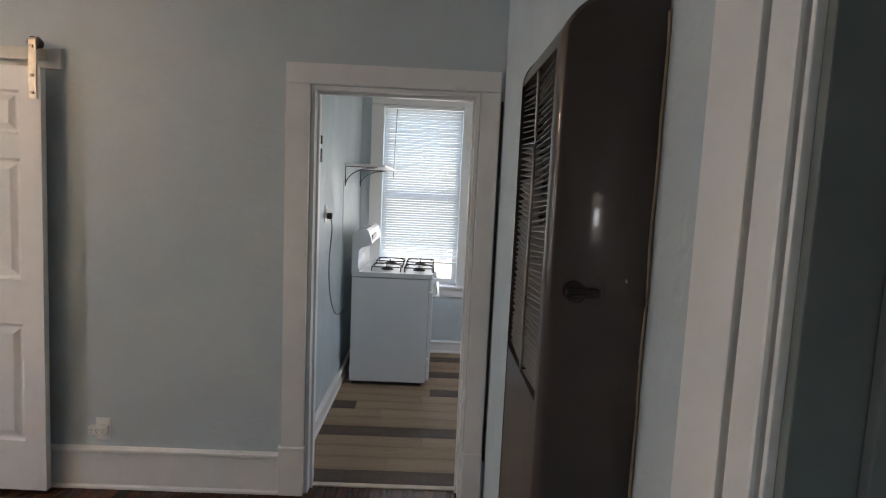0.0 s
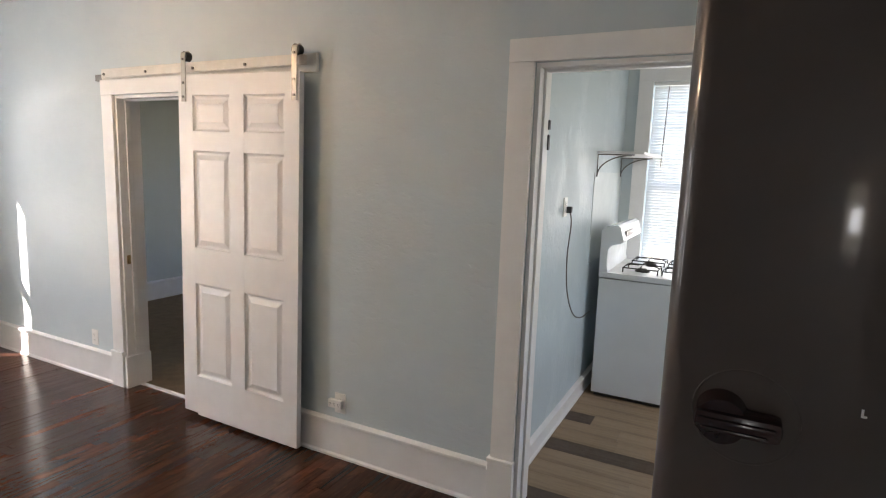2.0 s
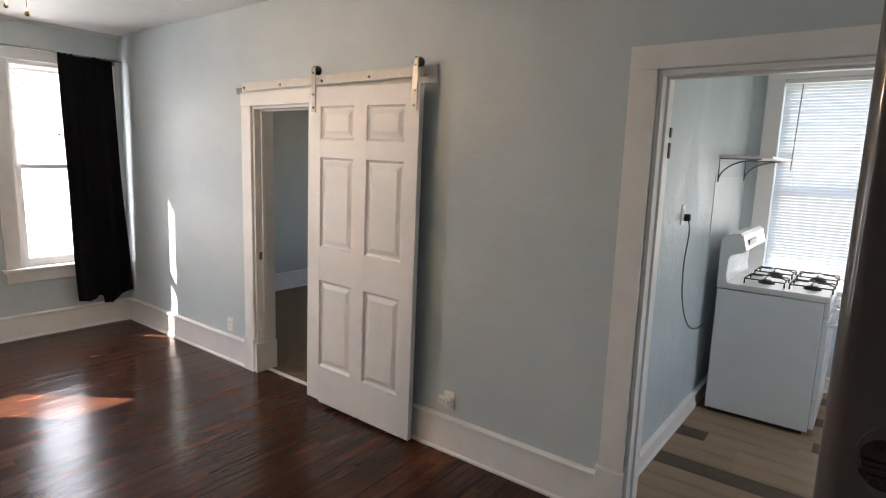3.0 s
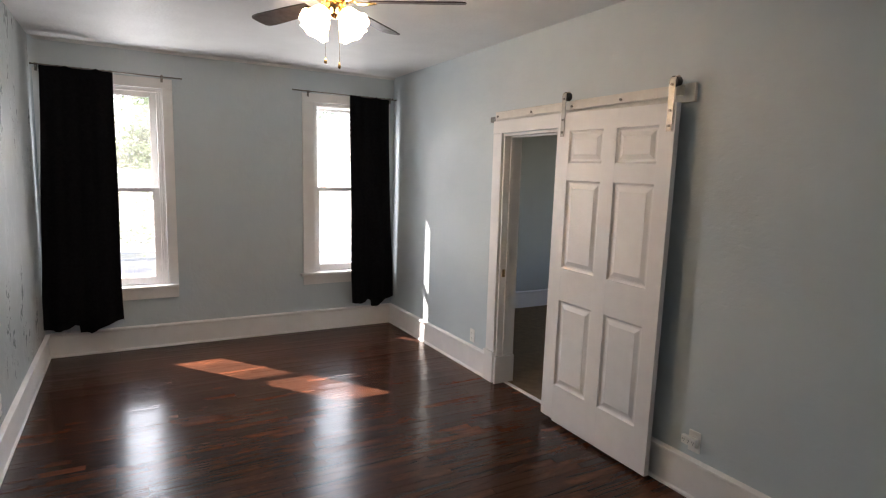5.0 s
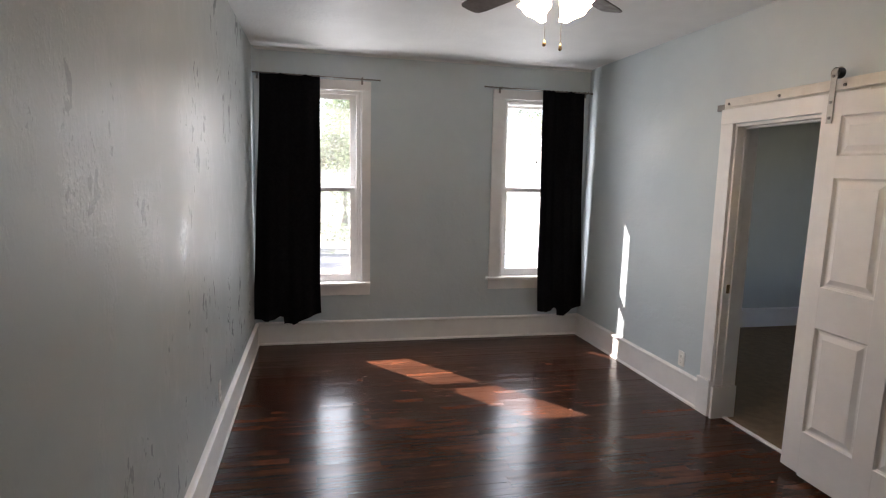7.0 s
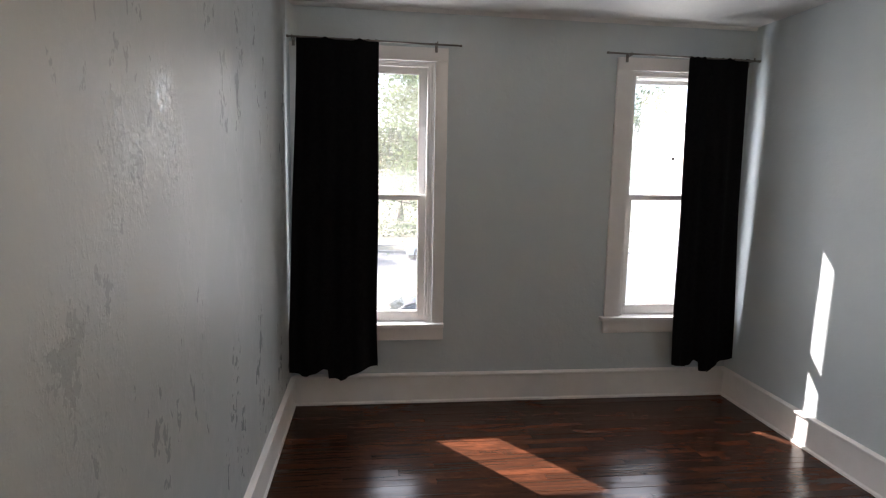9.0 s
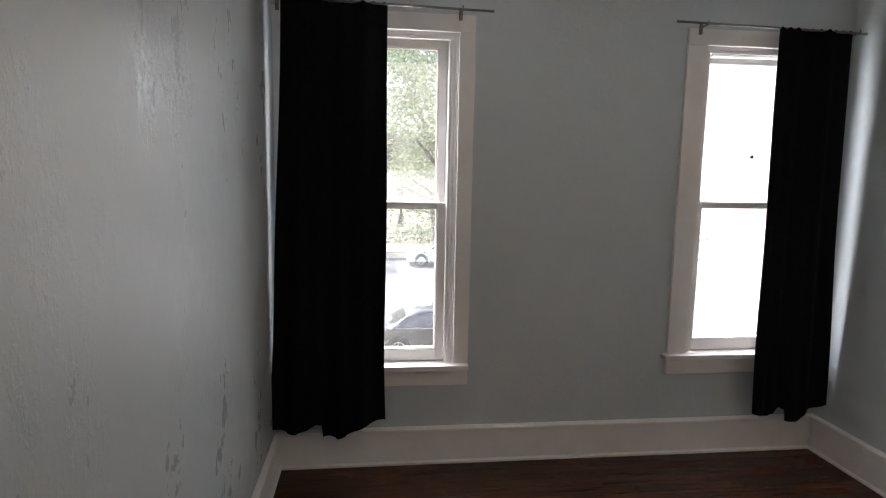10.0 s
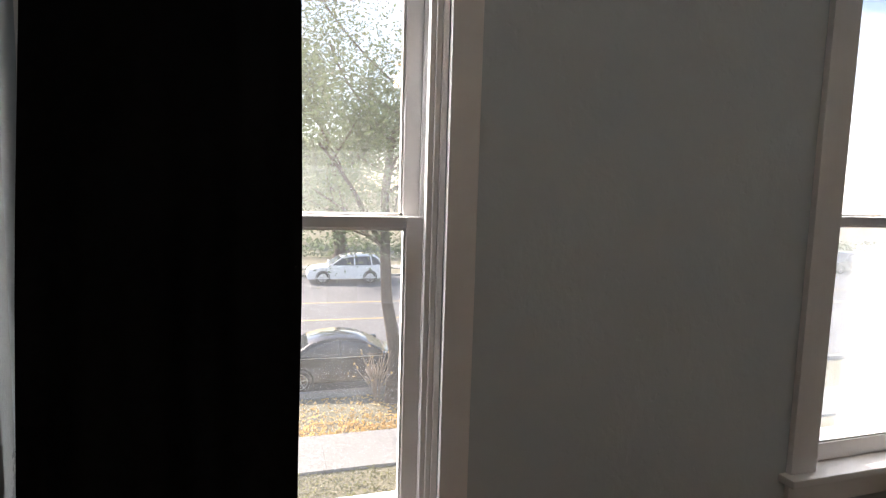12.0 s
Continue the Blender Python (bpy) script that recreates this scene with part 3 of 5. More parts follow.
# ---- sliding door ----
def sliding_door():
    x0, x1, z0, z1 = -2.638, -1.726, 0.030, 2.066
    w, h = x1 - x0, z1 - z0
    d = root("sliding_door", (x0, 2.706, z0), "white six-panel sliding door hung on a wall rail, half open", "door", rot=(0, radians(0.8), 0))
    cols = [(0.117, 0.412), (0.520, 0.812)]
    rows = [(0.252, 0.832), (1.048, 1.615), (1.726, 1.926)]
    bm = bmesh.new()
    T = 0.035
    xs = [0, cols[0][0], cols[0][1], cols[1][0], cols[1][1], w]
    for i in (0, 2, 4):
        bx(bm, xs[i], xs[i + 1], 0, T, 0.012 if i == 0 else 0.0, h, bevel=0.002)
    zs = [0, rows[0][0], rows[0][1], rows[1][0], rows[1][1], rows[2][0], rows[2][1], h]
    for c in cols:
        for j in (0, 2, 4, 6):
            bx(bm, c[0] - 0.001, c[1] + 0.001, 0.0005, T - 0.0005, zs[j], zs[j + 1])
    part("door_frame", bm, MDOOR, d)
    for c in cols:
        for r in rows:
            bm = bmesh.new()
            # sunk moulding then a raised field
            rings = [(0.0, 0.0005), (0.004, 0.008), (0.012, 0.013), (0.020, 0.013), (0.024, 0.0125), (0.050, 0.003)]
            prev = None
            for off, y in rings:
                vs = [bm.verts.new(p) for p in ((c[0] + off, y, r[0] + off), (c[1] - off, y, r[0] + off), (c[1] - off, y, r[1] - off), (c[0] + off, y, r[1] - off))]
                if prev:
                    for k in range(4):
                        bm.faces.new((prev[k], prev[(k + 1) % 4], vs[(k + 1) % 4], vs[k]))
                prev = vs
            bm.faces.new(prev)
            back = [bm.verts.new(p) for p in ((c[0], T - 0.002, r[0]), (c[1], T - 0.002, r[0]), (c[1], T - 0.002, r[1]), (c[0], T - 0.002, r[1]))]
            bm.faces.new(back[::-1])
            bmesh.ops.recalc_face_normals(bm, faces=bm.faces)
            part("panel", bm, MDOOR, d, smooth=False)
    for xh in (0.052, w - 0.032):
        # a flat strap that folds back over the roller
        zs, rr = h + 0.112, 0.024
        line = [(-0.007, h - 0.145), (-0.007, zs)] + [(-0.007 + rr - rr * math.cos(q), zs + rr * math.sin(q)) for q in [math.pi * k / 10 for k in range(1, 11)]]
        back = [(y + (0.005 if i < 2 else 0.005 * math.cos(math.pi * (i - 1) / 10)), z - (0 if i < 2 else 0.005 * math.sin(math.pi * (i - 1) / 10))) for i, (y, z) in enumerate(line)]
        hg = part("hanger", prism(bmesh.new(), line + back[::-1], 0, xh - 0.017, xh + 0.017), MNICKEL, d, "nickel strap hanger")
        part("wheel", cyl(bmesh.new(), (xh, 0.000, zs - 0.005), (xh, 0.036, zs - 0.005), 0.027, n=28), MBLACK, hg, "black roller wheel")
        for zz in (h - 0.118, h - 0.040, h + 0.090):
            part("bolt", cyl(bmesh.new(), (xh, -0.013, zz), (xh, -0.007, zz), 0.0075, n=10), MNICKELD, hg)
    return d


sliding_door()
rail = root("door_rail", (-3.44, N, 2.108), "whitewashed wall board carrying a flat sliding-door rail", "door rail")
part("board", box(0, 1.79, -0.024, -0.002, -0.05, 0.045, bevel=0.003), MRAIL, rail, "whitewashed wooden backing board")
part("track", box(0.06, 1.735, -0.062, -0.054, -0.018, 0.022, bevel=0.001), MRAIL, rail)
for k, xx in enumerate((0.09, 0.50, 0.92, 1.33, 1.68)):
    part("spacer", cyl(bmesh.new(), (xx, -0.054, 0.002), (xx, -0.024, 0.002), 0.011, n=12), MBLACK, rail)
    part("bolt", cyl(bmesh.new(), (xx, -0.070, 0.002), (xx, -0.062, 0.002), 0.008, n=8), MNICKELD, rail)
part("end_stop", box(1.715, 1.75, -0.075, -0.05, -0.02, 0.03, bevel=0.003), MWOODTHR, rail, "small tan end stop")
part("end_block", box(-0.075, -0.002, -0.020, -0.002, -0.028, 0.012, bevel=0.002), MNICKELD, rail, "grey steel rail end")


# ---- outlets ----
def outlet(p, rot, lab, plug=False):
    """Local: plate in the xz plane, facing -y."""
    o = root("wall_outlet", p, lab, "outlet", "wall outlets", rot=rot)
    part("plate", box(-0.035, 0.035, -0.006, 0, -0.057, 0.057, bevel=0.003), MOUT, o)
    for z in (-0.02, 0.02):
        f = part("socket", cyl(bmesh.new(), (0, -0.0085, z), (0, -0.006, z), 0.0165, n=18), MOUT, o)
        part("slot", boxes((-0.0075, -0.0055, -0.0092, -0.0085, z - 0.004, z + 0.005), (0.0055, 0.0075, -0.0092, -0.0085, z - 0.004, z + 0.005), (-0.002, 0.002, -0.0092, -0.0085, z - 0.011, z - 0.007)), MDARK, f)
    if plug:
        a = part("tap_adapter", box(-0.060, 0.028, -0.034, -0.0095, -0.022, 0.024, bevel=0.005), MOUT, o, "white three-way outlet adapter")
        for xx in (-0.044, -0.016, 0.012):
            part("slot", boxes((xx - 0.006, xx - 0.004, -0.0348, -0.034, 0.0, 0.009), (xx + 0.004, xx + 0.006, -0.0348, -0.034, 0.0, 0.009), (xx - 0.002, xx + 0.002, -0.0348, -0.034, -0.009, -0.005)), MDARK, a)
    return o


outlet((-1.497, N, 0.306), (0, 0, 0), "white wall outlet with a plug-in adapter above the baseboard", plug=True)
outlet((-3.70, N, 0.298), (0, 0, 0), "white wall outlet beside the bedroom doorway")
outlet((-3.44, S, 0.335), (0, 0, math.pi), "white wall outlet low on the glossy wall")


# ---- heater ----
def wall_heater():
    fx, bk, y0, y1, zb, zt = 0.288, 0.432, 0.830, 1.225, 0.06, 1.864
    h = root("wall_heater", (E, (y0 + y1) / 2, zb), "tall glossy dark brown enamelled gas wall heater with louvres", "heater")
    oy, ox = -(y0 + y1) / 2, -E
    r, edge = 0.072, 0.014

    def top_at(x):
        u = min(1, (x - fx) / r)
        return zt - r + math.sqrt(max(0, r * r - (r - r * u) ** 2))

    def end_at(x):
        """How far the bulging pressed end stands back from its foremost line; the bulge is shaped to place the glint in
        the camera's view.
        """
        d = max(0, edge - (x - fx))
        return (x - 0.410) ** 2 / 1.24 + edge - math.sqrt(max(0, edge * edge - d * d))

    def cheek(bm, ya, sign, yi):
        """One pressed end: bulging side, rounded front edge, and the front and top back to the louvre bay."""
        xs = [fx + edge * (1 - math.cos(math.pi / 2 * k / 6)) for k in range(6)]
        xs += [fx + edge + (bk - fx - edge) * k / 20 for k in range(21)]
        zs = [0, 0.5, 1.0, 1.4]
        outer, inner = [], []
        for x in xs:
            yy, z = ya + sign * end_at(x), top_at(x)
            outer.append([bm.verts.new((x + ox, yy + oy, q)) for q in zs] + [bm.verts.new((x + ox, yy + oy, z - zb - 0.008)), bm.verts.new((x + ox, yy + sign * 0.006 + oy, z - zb))])
            inner.append(bm.verts.new((x + ox, yi + oy, z - zb)))
        fs = []
        for i in range(len(xs) - 1):
            for j in range(5):
                fs.append(bm.faces.new((outer[i][j], outer[i + 1][j], outer[i + 1][j + 1], outer[i][j + 1])))
            fs.append(bm.faces.new((outer[i][5], outer[i + 1][5], inner[i + 1], inner[i])))
        low = bm.verts.new((fx + ox, yi + oy, 0))
        fs.append(bm.faces.new((*outer[0], inner[0], low)))
        back = bm.verts.new((bk + ox, yi + oy, 0))
        fs.append(bm.faces.new((*outer[-1], inner[-1], back)))
        fs.append(bm.faces.new((low, *inner, back)))
        bmesh.ops.recalc_face_normals(bm, faces=fs)
    lo, hi, ly0, ly1 = 1.262 - zb, 1.795 - zb, 0.872, 1.196
    bm = bmesh.new()
    # two pressed ends and the front between them, round the louvre opening
    cheek(bm, y0, 1, ly0)
    cheek(bm, y1, -1, ly1)
    bx(bm, fx + ox + 0.001, bk + ox - 0.01, ly0 + oy, ly1 + oy, 0, lo)
    arc = [(fx + 0.001 + ox + r - r * math.cos(q), zt - zb - r - 0.001 + r * math.sin(q)) for q in [math.pi / 2 * k / 10 for k in range(11)]]
    prism(bm, [(bk + ox - 0.01, hi), (fx + 0.001 + ox, hi)] + [q for q in arc if q[1] > hi + 0.002] + [(bk + ox - 0.01, zt - zb - 0.002)], 1, ly0 + oy, ly1 + oy)
    body = part("casing", bm, MH, h)
    part("recess", box(fx + ox + 0.055, bk + ox - 0.01, ly0 + oy, ly1 + oy, lo, hi), MDARK, h)
    # louvres in two bays
    mid = (ly0 + ly1) / 2 + oy
    slat = bmesh.new()
    wy = (ly1 - ly0) / 2 - 0.004
    prism(slat, [(0.0, 0.0), (0.026, 0.009), (0.026, 0.0102), (0.0, 0.0012)], 1, -wy / 2, wy / 2)
    sm = finish(slat, "slat", MLOUV)
    n = 50
    for k in range(n):
        z = lo + 0.006 + (hi - lo - 0.02) * k / (n - 1)
        for s in (-1, 1):
            piece("slat", sm, h, (fx + ox + 0.006, mid + s * (wy / 2 + 0.003), z + 0.0015 * math.sin(k * 1.7 + s)), (radians(4 * s + 1.5 * math.sin(k * 0.9)), 0, 0))
    part("centre_bar", tube(bmesh.new(), [(fx + ox + 0.004, mid + 0.004 * math.sin(t * 6), lo + (hi - lo) * t) for t in [i / 24 for i in range(25)]], 0.003, 6), MLOUV, h)
    # control knob on the end
    kx, kz = 0.341 + ox, 1.4455 - zb
    ey = y0 + 0.0025 + oy
    ring = [(kx + 0.031 * math.cos(2 * math.pi * k / 40), ey + (0.031 * math.cos(2 * math.pi * k / 40) - 0.069) ** 2 / 1.24 - 0.0018, kz + 0.031 * math.sin(2 * math.pi * k / 40)) for k in range(41)]
    part("dial_ring", tube(bmesh.new(), ring, 0.0011, 6), MH, h, "thin raised ring round the control knob")
    bm = bmesh.new()
    cyl(bm, (kx - 0.013, ey - 0.015, kz), (kx - 0.013, ey + 0.006, kz), 0.0145, 0.016, n=28)
    bx(bm, kx - 0.029, kx + 0.021, ey - 0.019, ey + 0.001, kz - 0.0072, kz + 0.0072, bevel=0.005)
    bx(bm, kx - 0.027, kx + 0.017, ey - 0.0215, ey - 0.017, kz - 0.001, kz + 0.0035, bevel=0.0015)
    bx(bm, kx - 0.024, kx + 0.013, ey - 0.0205, ey - 0.017, kz - 0.0058, kz - 0.0025, bevel=0.0012)
    part("knob", bm, MKNOB, h, "dark red lever knob")
    part("chip", boxes((0.4005 + ox, 0.4035 + ox, ey - 0.0032, ey + 0.001, 1.4615 - zb, 1.4627 - zb), (0.4005 + ox, 0.4017 + ox, ey - 0.0032, ey + 0.001, 1.4627 - zb, 1.4665 - zb)), MT, h, "small white paint chip")
    return h


MLOUV = speckled("louvre_enamel", (0.34, 0.32, 0.30), (0.42, 0.40, 0.375), 0.42, 20, 0.05, 0.35)
wall_heater()
MSEAL = speckled("ochre_sealant", (0.30, 0.21, 0.13), (0.42, 0.32, 0.22), 0.7, 30, 0.6, fine=60, dist=0.004)
tagged(new("sealant_bead", finish(tube(bmesh.new(), [(0.432 - 0.0008 * math.sin(i * 0.7), 0.829 - 0.0010 * math.cos(i * 0.45) - 0.0008 * math.sin(i * 0.17), 0.06 + 1.78 * i / 90) for i in range(91)], 0.0026, 6), "sealant_bead", MSEAL)), "ragged ochre sealant bead along the heater", "sealant")


# ---- ceiling fan ----
def ceiling_fan():
    c = (-2.64, 1.215, H)
    f = root("ceiling_fan", c, "ceiling fan with dark blades, brass motor and lit frosted glass shades", "ceiling fan")
    part("canopy", lathe(bmesh.new(), [(0.0001, 0.0), (0.075, 0.0), (0.075, -0.012), (0.05, -0.045), (0.022, -0.055), (0.0001, -0.055)], 28), MBRASS, f)
    part("motor", lathe(bmesh.new(), [(0.0001, -0.05), (0.05, -0.05), (0.10, -0.065), (0.118, -0.09), (0.118, -0.125), (0.10, -0.148), (0.06, -0.158), (0.0001, -0.158)], 36), MBRASS, f, "polished brass motor housing")
    part("switch_housing", lathe(bmesh.new(), [(0.0001, -0.158), (0.058, -0.158), (0.060, -0.185), (0.056, -0.215), (0.034, -0.235), (0.012, -0.243), (0.0001, -0.243)], 28), MBRASS, f)
    for k in range(5):
        a = radians(58 + 72 * k)
        rot = Matrix.Rotation(a, 4, "Z")
        br = bmesh.new()
        tube(br, [(0.09, 0, -0.145), (0.12, 0.0, -0.165), (0.15, 0.012, -0.168), (0.185, 0.022, -0.162), (0.215, 0.022, -0.158)], 0.007, 8)
        tube(br, [(0.09, 0, -0.145), (0.12, 0.0, -0.165), (0.15, -0.012, -0.170), (0.185, -0.022, -0.172), (0.215, -0.022, -0.172)], 0.007, 8)
        bmesh.ops.transform(br, matrix=rot, verts=br.verts)
        arm = part("blade_arm", br, MBRASS, f)
        bm = bmesh.new()
        pts = [(0.185, -0.048), (0.30, -0.058), (0.60, -0.068), (0.655, -0.062), (0.675, -0.045), (0.68, 0.0), (0.675, 0.045), (0.655, 0.062), (0.60, 0.068), (0.30, 0.058), (0.185, 0.048)]
        prism(bm, pts, 2, -0.004, 0.003)
        bmesh.ops.transform(bm, matrix=rot @ Matrix.Translation((0, 0, -0.158)) @ Matrix.Rotation(radians(12), 4, "X"), verts=bm.verts)
        part("blade", bm, MBLADE, f, "dark walnut fan blade")
    for k in range(4):
        a = radians(28 + 90 * k)
        m = Matrix.Rotation(a, 4, "Z") @ Matrix.Translation((0.062, 0, -0.205)) @ Matrix.Rotation(radians(-42), 4, "Y")
        part("lamp_arm", cyl(bmesh.new(), m @ Vector((0, 0, 0.03)), m @ Vector((0, 0, -0.028)), 0.022, 0.03, n=20), MBRASS, f)
        sh = lathe(bmesh.new(), [(0.028, -0.02), (0.042, -0.032), (0.050, -0.052), (0.056, -0.078), (0.064, -0.100), (0.078, -0.122)], 36, m, 0.055, 6)
        bmesh.ops.solidify(sh, geom=sh.faces[:], thickness=0.003)
        part("lamp_shade", sh, MSHADE, f, "lit frosted glass bell shade with a wavy rim")
        bulb_light("fan_bulb", tuple(Vector(c) + m @ Vector((0, 0, -0.128))), 0.44, WARM, 0.035)
    for (x, y, zz) in ((-0.035, -0.035, -0.462), (0.025, 0.02, -0.490)):
        ch = part("pull_chain", tube(bmesh.new(), [(x * 0.6, y * 0.6, -0.235), (x, y, -0.30), (x, y, zz + 0.025)], 0.0013, 6), MBRASS, f)
        part("chain_fob", lathe(bmesh.new(), [(0.0001, zz + 0.03), (0.004, zz + 0.022), (0.009, zz + 0.008), (0.008, zz), (0.003, zz - 0.004), (0.0001, zz - 0.004)], 14, Matrix.Translation((x, y, 0))), MBRASS, ch, "brass teardrop chain fob")


ceiling_fan()


# ---- kitchen ----
def stove():
    x0, x1, y0, y1 = -0.50, 0.105, 4.43, 5.19
    s = root("gas_stove", ((x0 + x1) / 2, (y0 + y1) / 2, 0.008), "white enamelled gas stove with black grates", "stove")
    ox, oy, oz = -(x0 + x1) / 2, -(y0 + y1) / 2, -0.008
    def B(a, b, c, d, e, f, **k):
        return box(a + ox, b + ox, c + oy, d + oy, e + oz, f + oz, **k)
    part("body", B(x0, x1, y0, y1, 0.03, 0.865, bevel=0.004), MENAMEL, s)
    part("kick_base", B(x0 + 0.02, x1 - 0.03, y0 + 0.01, y1 - 0.01, 0.008, 0.03), MDARK, s)
    part("cooktop", B(x0 - 0.005, x1 + 0.03, y0 - 0.006, y1 + 0.006, 0.870, 0.912, bevel=0.012), MENAMEL, s)
    bm = bmesh.new()
    prof = [(-0.505, 0.90), (-0.505, 1.20), (-0.485, 1.222), (-0.40, 1.245), (-0.378, 1.228), (-0.352, 1.137), (-0.366, 1.120), (-0.435, 1.098), (-0.452, 1.07), (-0.455, 0.96), (-0.445, 0.915)]
    prism(bm, [(x + ox, z + oz) for x, z in prof], 1, y0 + oy + 0.002, y1 + oy - 0.002)
    part("backguard", bm, MENAMEL, s, "white curved control backguard")
    part("clock_panel", B(-0.379, -0.356, y0 + 0.12, y0 + 0.40, 1.155, 1.195, bevel=0.003), MNICKELD, s)
    part("oven_door", B(x1 + 0.002, x1 + 0.035, y0 + 0.01, y1 - 0.01, 0.24, 0.76, bevel=0.006), MENAMEL, s)
    part("drawer", B(x1 + 0.002, x1 + 0.030, y0 + 0.01, y1 - 0.01, 0.05, 0.225, bevel=0.006), MENAMEL, s)
    part("control_panel", B(x1 + 0.002, x1 + 0.032, y0 + 0.002, y1 - 0.002, 0.775, 0.868, bevel=0.008), MENAMEL, s)
    hb = tube(bmesh.new(), [(x1 + 0.03 + ox, y0 + 0.06 + oy, 0.72 + oz), (x1 + 0.07 + ox, y0 + 0.06 + oy, 0.73 + oz), (x1 + 0.075 + ox, y0 + 0.10 + oy, 0.735 + oz), (x1 + 0.075 + ox, y1 - 0.10 + oy, 0.735 + oz), (x1 + 0.07 + ox, y1 - 0.06 + oy, 0.73 + oz), (x1 + 0.03 + ox, y1 - 0.06 + oy, 0.72 + oz)], 0.012, 10)
    part("oven_handle", hb, MENAMEL, s)
    for k in range(4):
        yy = y0 + 0.09 + 0.19 * k
        part("burner_knob", cyl(bmesh.new(), (x1 + 0.032 + ox, yy + oy, 0.82 + oz), (x1 + 0.062 + ox, yy + oy, 0.823 + oz), 0.021, 0.017, n=18), MENAMEL, s)
    for ix, cx in enumerate((-0.24, 0.02)):
        for iy, cy in enumerate((y0 + 0.19, y1 - 0.19)):
            g = bmesh.new()
            r, z = 0.115, 0.945 + oz
            q = [(cx - r, cy - r), (cx + r, cy - r), (cx + r, cy + r), (cx - r, cy + r)]
            for a, b in zip(q, q[1:] + q[:1]):
                tube(g, [(a[0] + ox, a[1] + oy, z), (b[0] + ox, b[1] + oy, z)], 0.0045, 6)
            for a in q:
                tube(g, [(a[0] + ox, a[1] + oy, z), (a[0] + ox, a[1] + oy, z - 0.032)], 0.0045, 6)
            for dx, dy in ((1, 0), (-1, 0), (0, 1), (0, -1)):
                tube(g, [(cx + dx * r + ox, cy + dy * r + oy, z), (cx + dx * r * 0.7 + ox, cy + dy * r * 0.7 + oy, z + 0.012), (cx + dx * 0.025 + ox, cy + dy * 0.025 + oy, z + 0.012)], 0.0045, 6)
            gr = part("grate", g, MIRON, s, "black cast-iron burner grate")
            part("burner", lathe(bmesh.new(), [(0.05, 0.912 + oz), (0.05, 0.918 + oz), (0.035, 0.924 + oz), (0.030, 0.934 + oz), (0.0001, 0.936 + oz)], 20, Matrix.Translation((cx + ox, cy + oy, 0))), MIRON, s)


stove()


def wall_shelf():
    s = root("wall_shelf", (KW, 4.465, 1.730), "white wall shelf on curved metal brackets", "shelf")
    part("shelf_board", box(0.002, 0.315, 0.0, 1.04, 0.0, 0.016, bevel=0.002), MDOOR, s)
    for y in (0.02, 0.90):
        bm = bmesh.new()
        tube(bm, [(0.006, y, -0.16), (0.006, y, -0.006), (0.25, y, -0.006)], 0.005, 6)
        tube(bm, [(0.006, y, -0.155)] + [(0.006 + 0.225 * (1 - math.cos(a)), y, -0.155 + 0.145 * math.sin(a)) for a in [math.pi / 2 * k / 12 for k in range(1, 13)]], 0.005, 6)
        part("bracket", bm, MNICKELD, s, "curved dull metal bracket")


wall_shelf()
ko = outlet((KW, 3.735, 1.39), (0, 0, math.pi / 2), "white kitchen wall outlet with a black plug")
cord = root("power_cord", (KW, 3.735, 0.99), "grey power cord hanging from the kitchen outlet", "power cord")
part("plug", boxes((0.012, 0.045, -0.014, 0.014, 0.365, 0.405), bevel=0.006), MBLACK, cord, "black plug")
tp = [(0.035, 0.0, 0.37), (0.045, 0.0, 0.30), (0.028, 0.02, 0.10), (0.020, 0.10, -0.12), (0.018, 0.28, -0.30), (0.02, 0.50, -0.38), (0.028, 0.72, -0.38)]
smooth = []
for i in range(len(tp) - 1):
    p0, p1, p2, p3 = (Vector(tp[max(0, min(len(tp) - 1, j))]) for j in (i - 1, i, i + 1, i + 2))
    for k in range(6):
        u = k / 6
        smooth.append(0.5 * ((2 * p1) + (p2 - p0) * u + (2 * p0 - 5 * p1 + 4 * p2 - p3) * u * u + (3 * p1 - p0 - 3 * p2 + p3) * u ** 3))
part("cable", tube(bmesh.new(), smooth + [Vector(tp[-1])], 0.004, 8), MNICKELD, cord)
MSHEET = speckled("pale_sheet", (0.56, 0.61, 0.62), (0.61, 0.655, 0.66), 0.38, 4, 0.1)
for z, zh in ((1.725, 0.034), (1.803, 0.021)):
    tagged(new("hinge_leaf", finish(box(KD[0] + 0.010, KD[0] + 0.024, NT - 0.010, NT + 0.012, z - zh, z + zh, bevel=0.001), "hinge_leaf", MBLACK)), "small dark hinge leaf on the door jamb", "hinge")
tagged(new("backsplash_panel", finish(box(KW, KW + 0.004, 4.435, KN - 0.002, 0.96, 1.60, bevel=0.001), "backsplash_panel", MSHEET)), "pale glossy sheet fixed to the wall above the stove", "panel")

# kitchen window
kw = root("window_3", ((KWIN[0] + KWIN[1]) / 2, KN, KWIN[2]), "white kitchen window behind a lowered blind", "window", kind="structure")
hw, kh = (KWIN[1] - KWIN[0]) / 2, KWIN[3] - KWIN[2]
part("casing_side", box(-hw - 0.115, -hw, -0.02, 0, 0, kh, bevel=0.003), MT, kw)
part("casing_side", box(hw, hw + 0.115, -0.02, 0, 0, kh, bevel=0.003), MT, kw)
part("casing_head", box(-hw - 0.115, hw + 0.115, -0.023, 0, kh, kh + 0.11, bevel=0.003), MT, kw)
part("window_stool", box(-hw - 0.13, hw + 0.13, -0.05, 0.08, -0.028, 0.0, bevel=0.006), MT, kw)
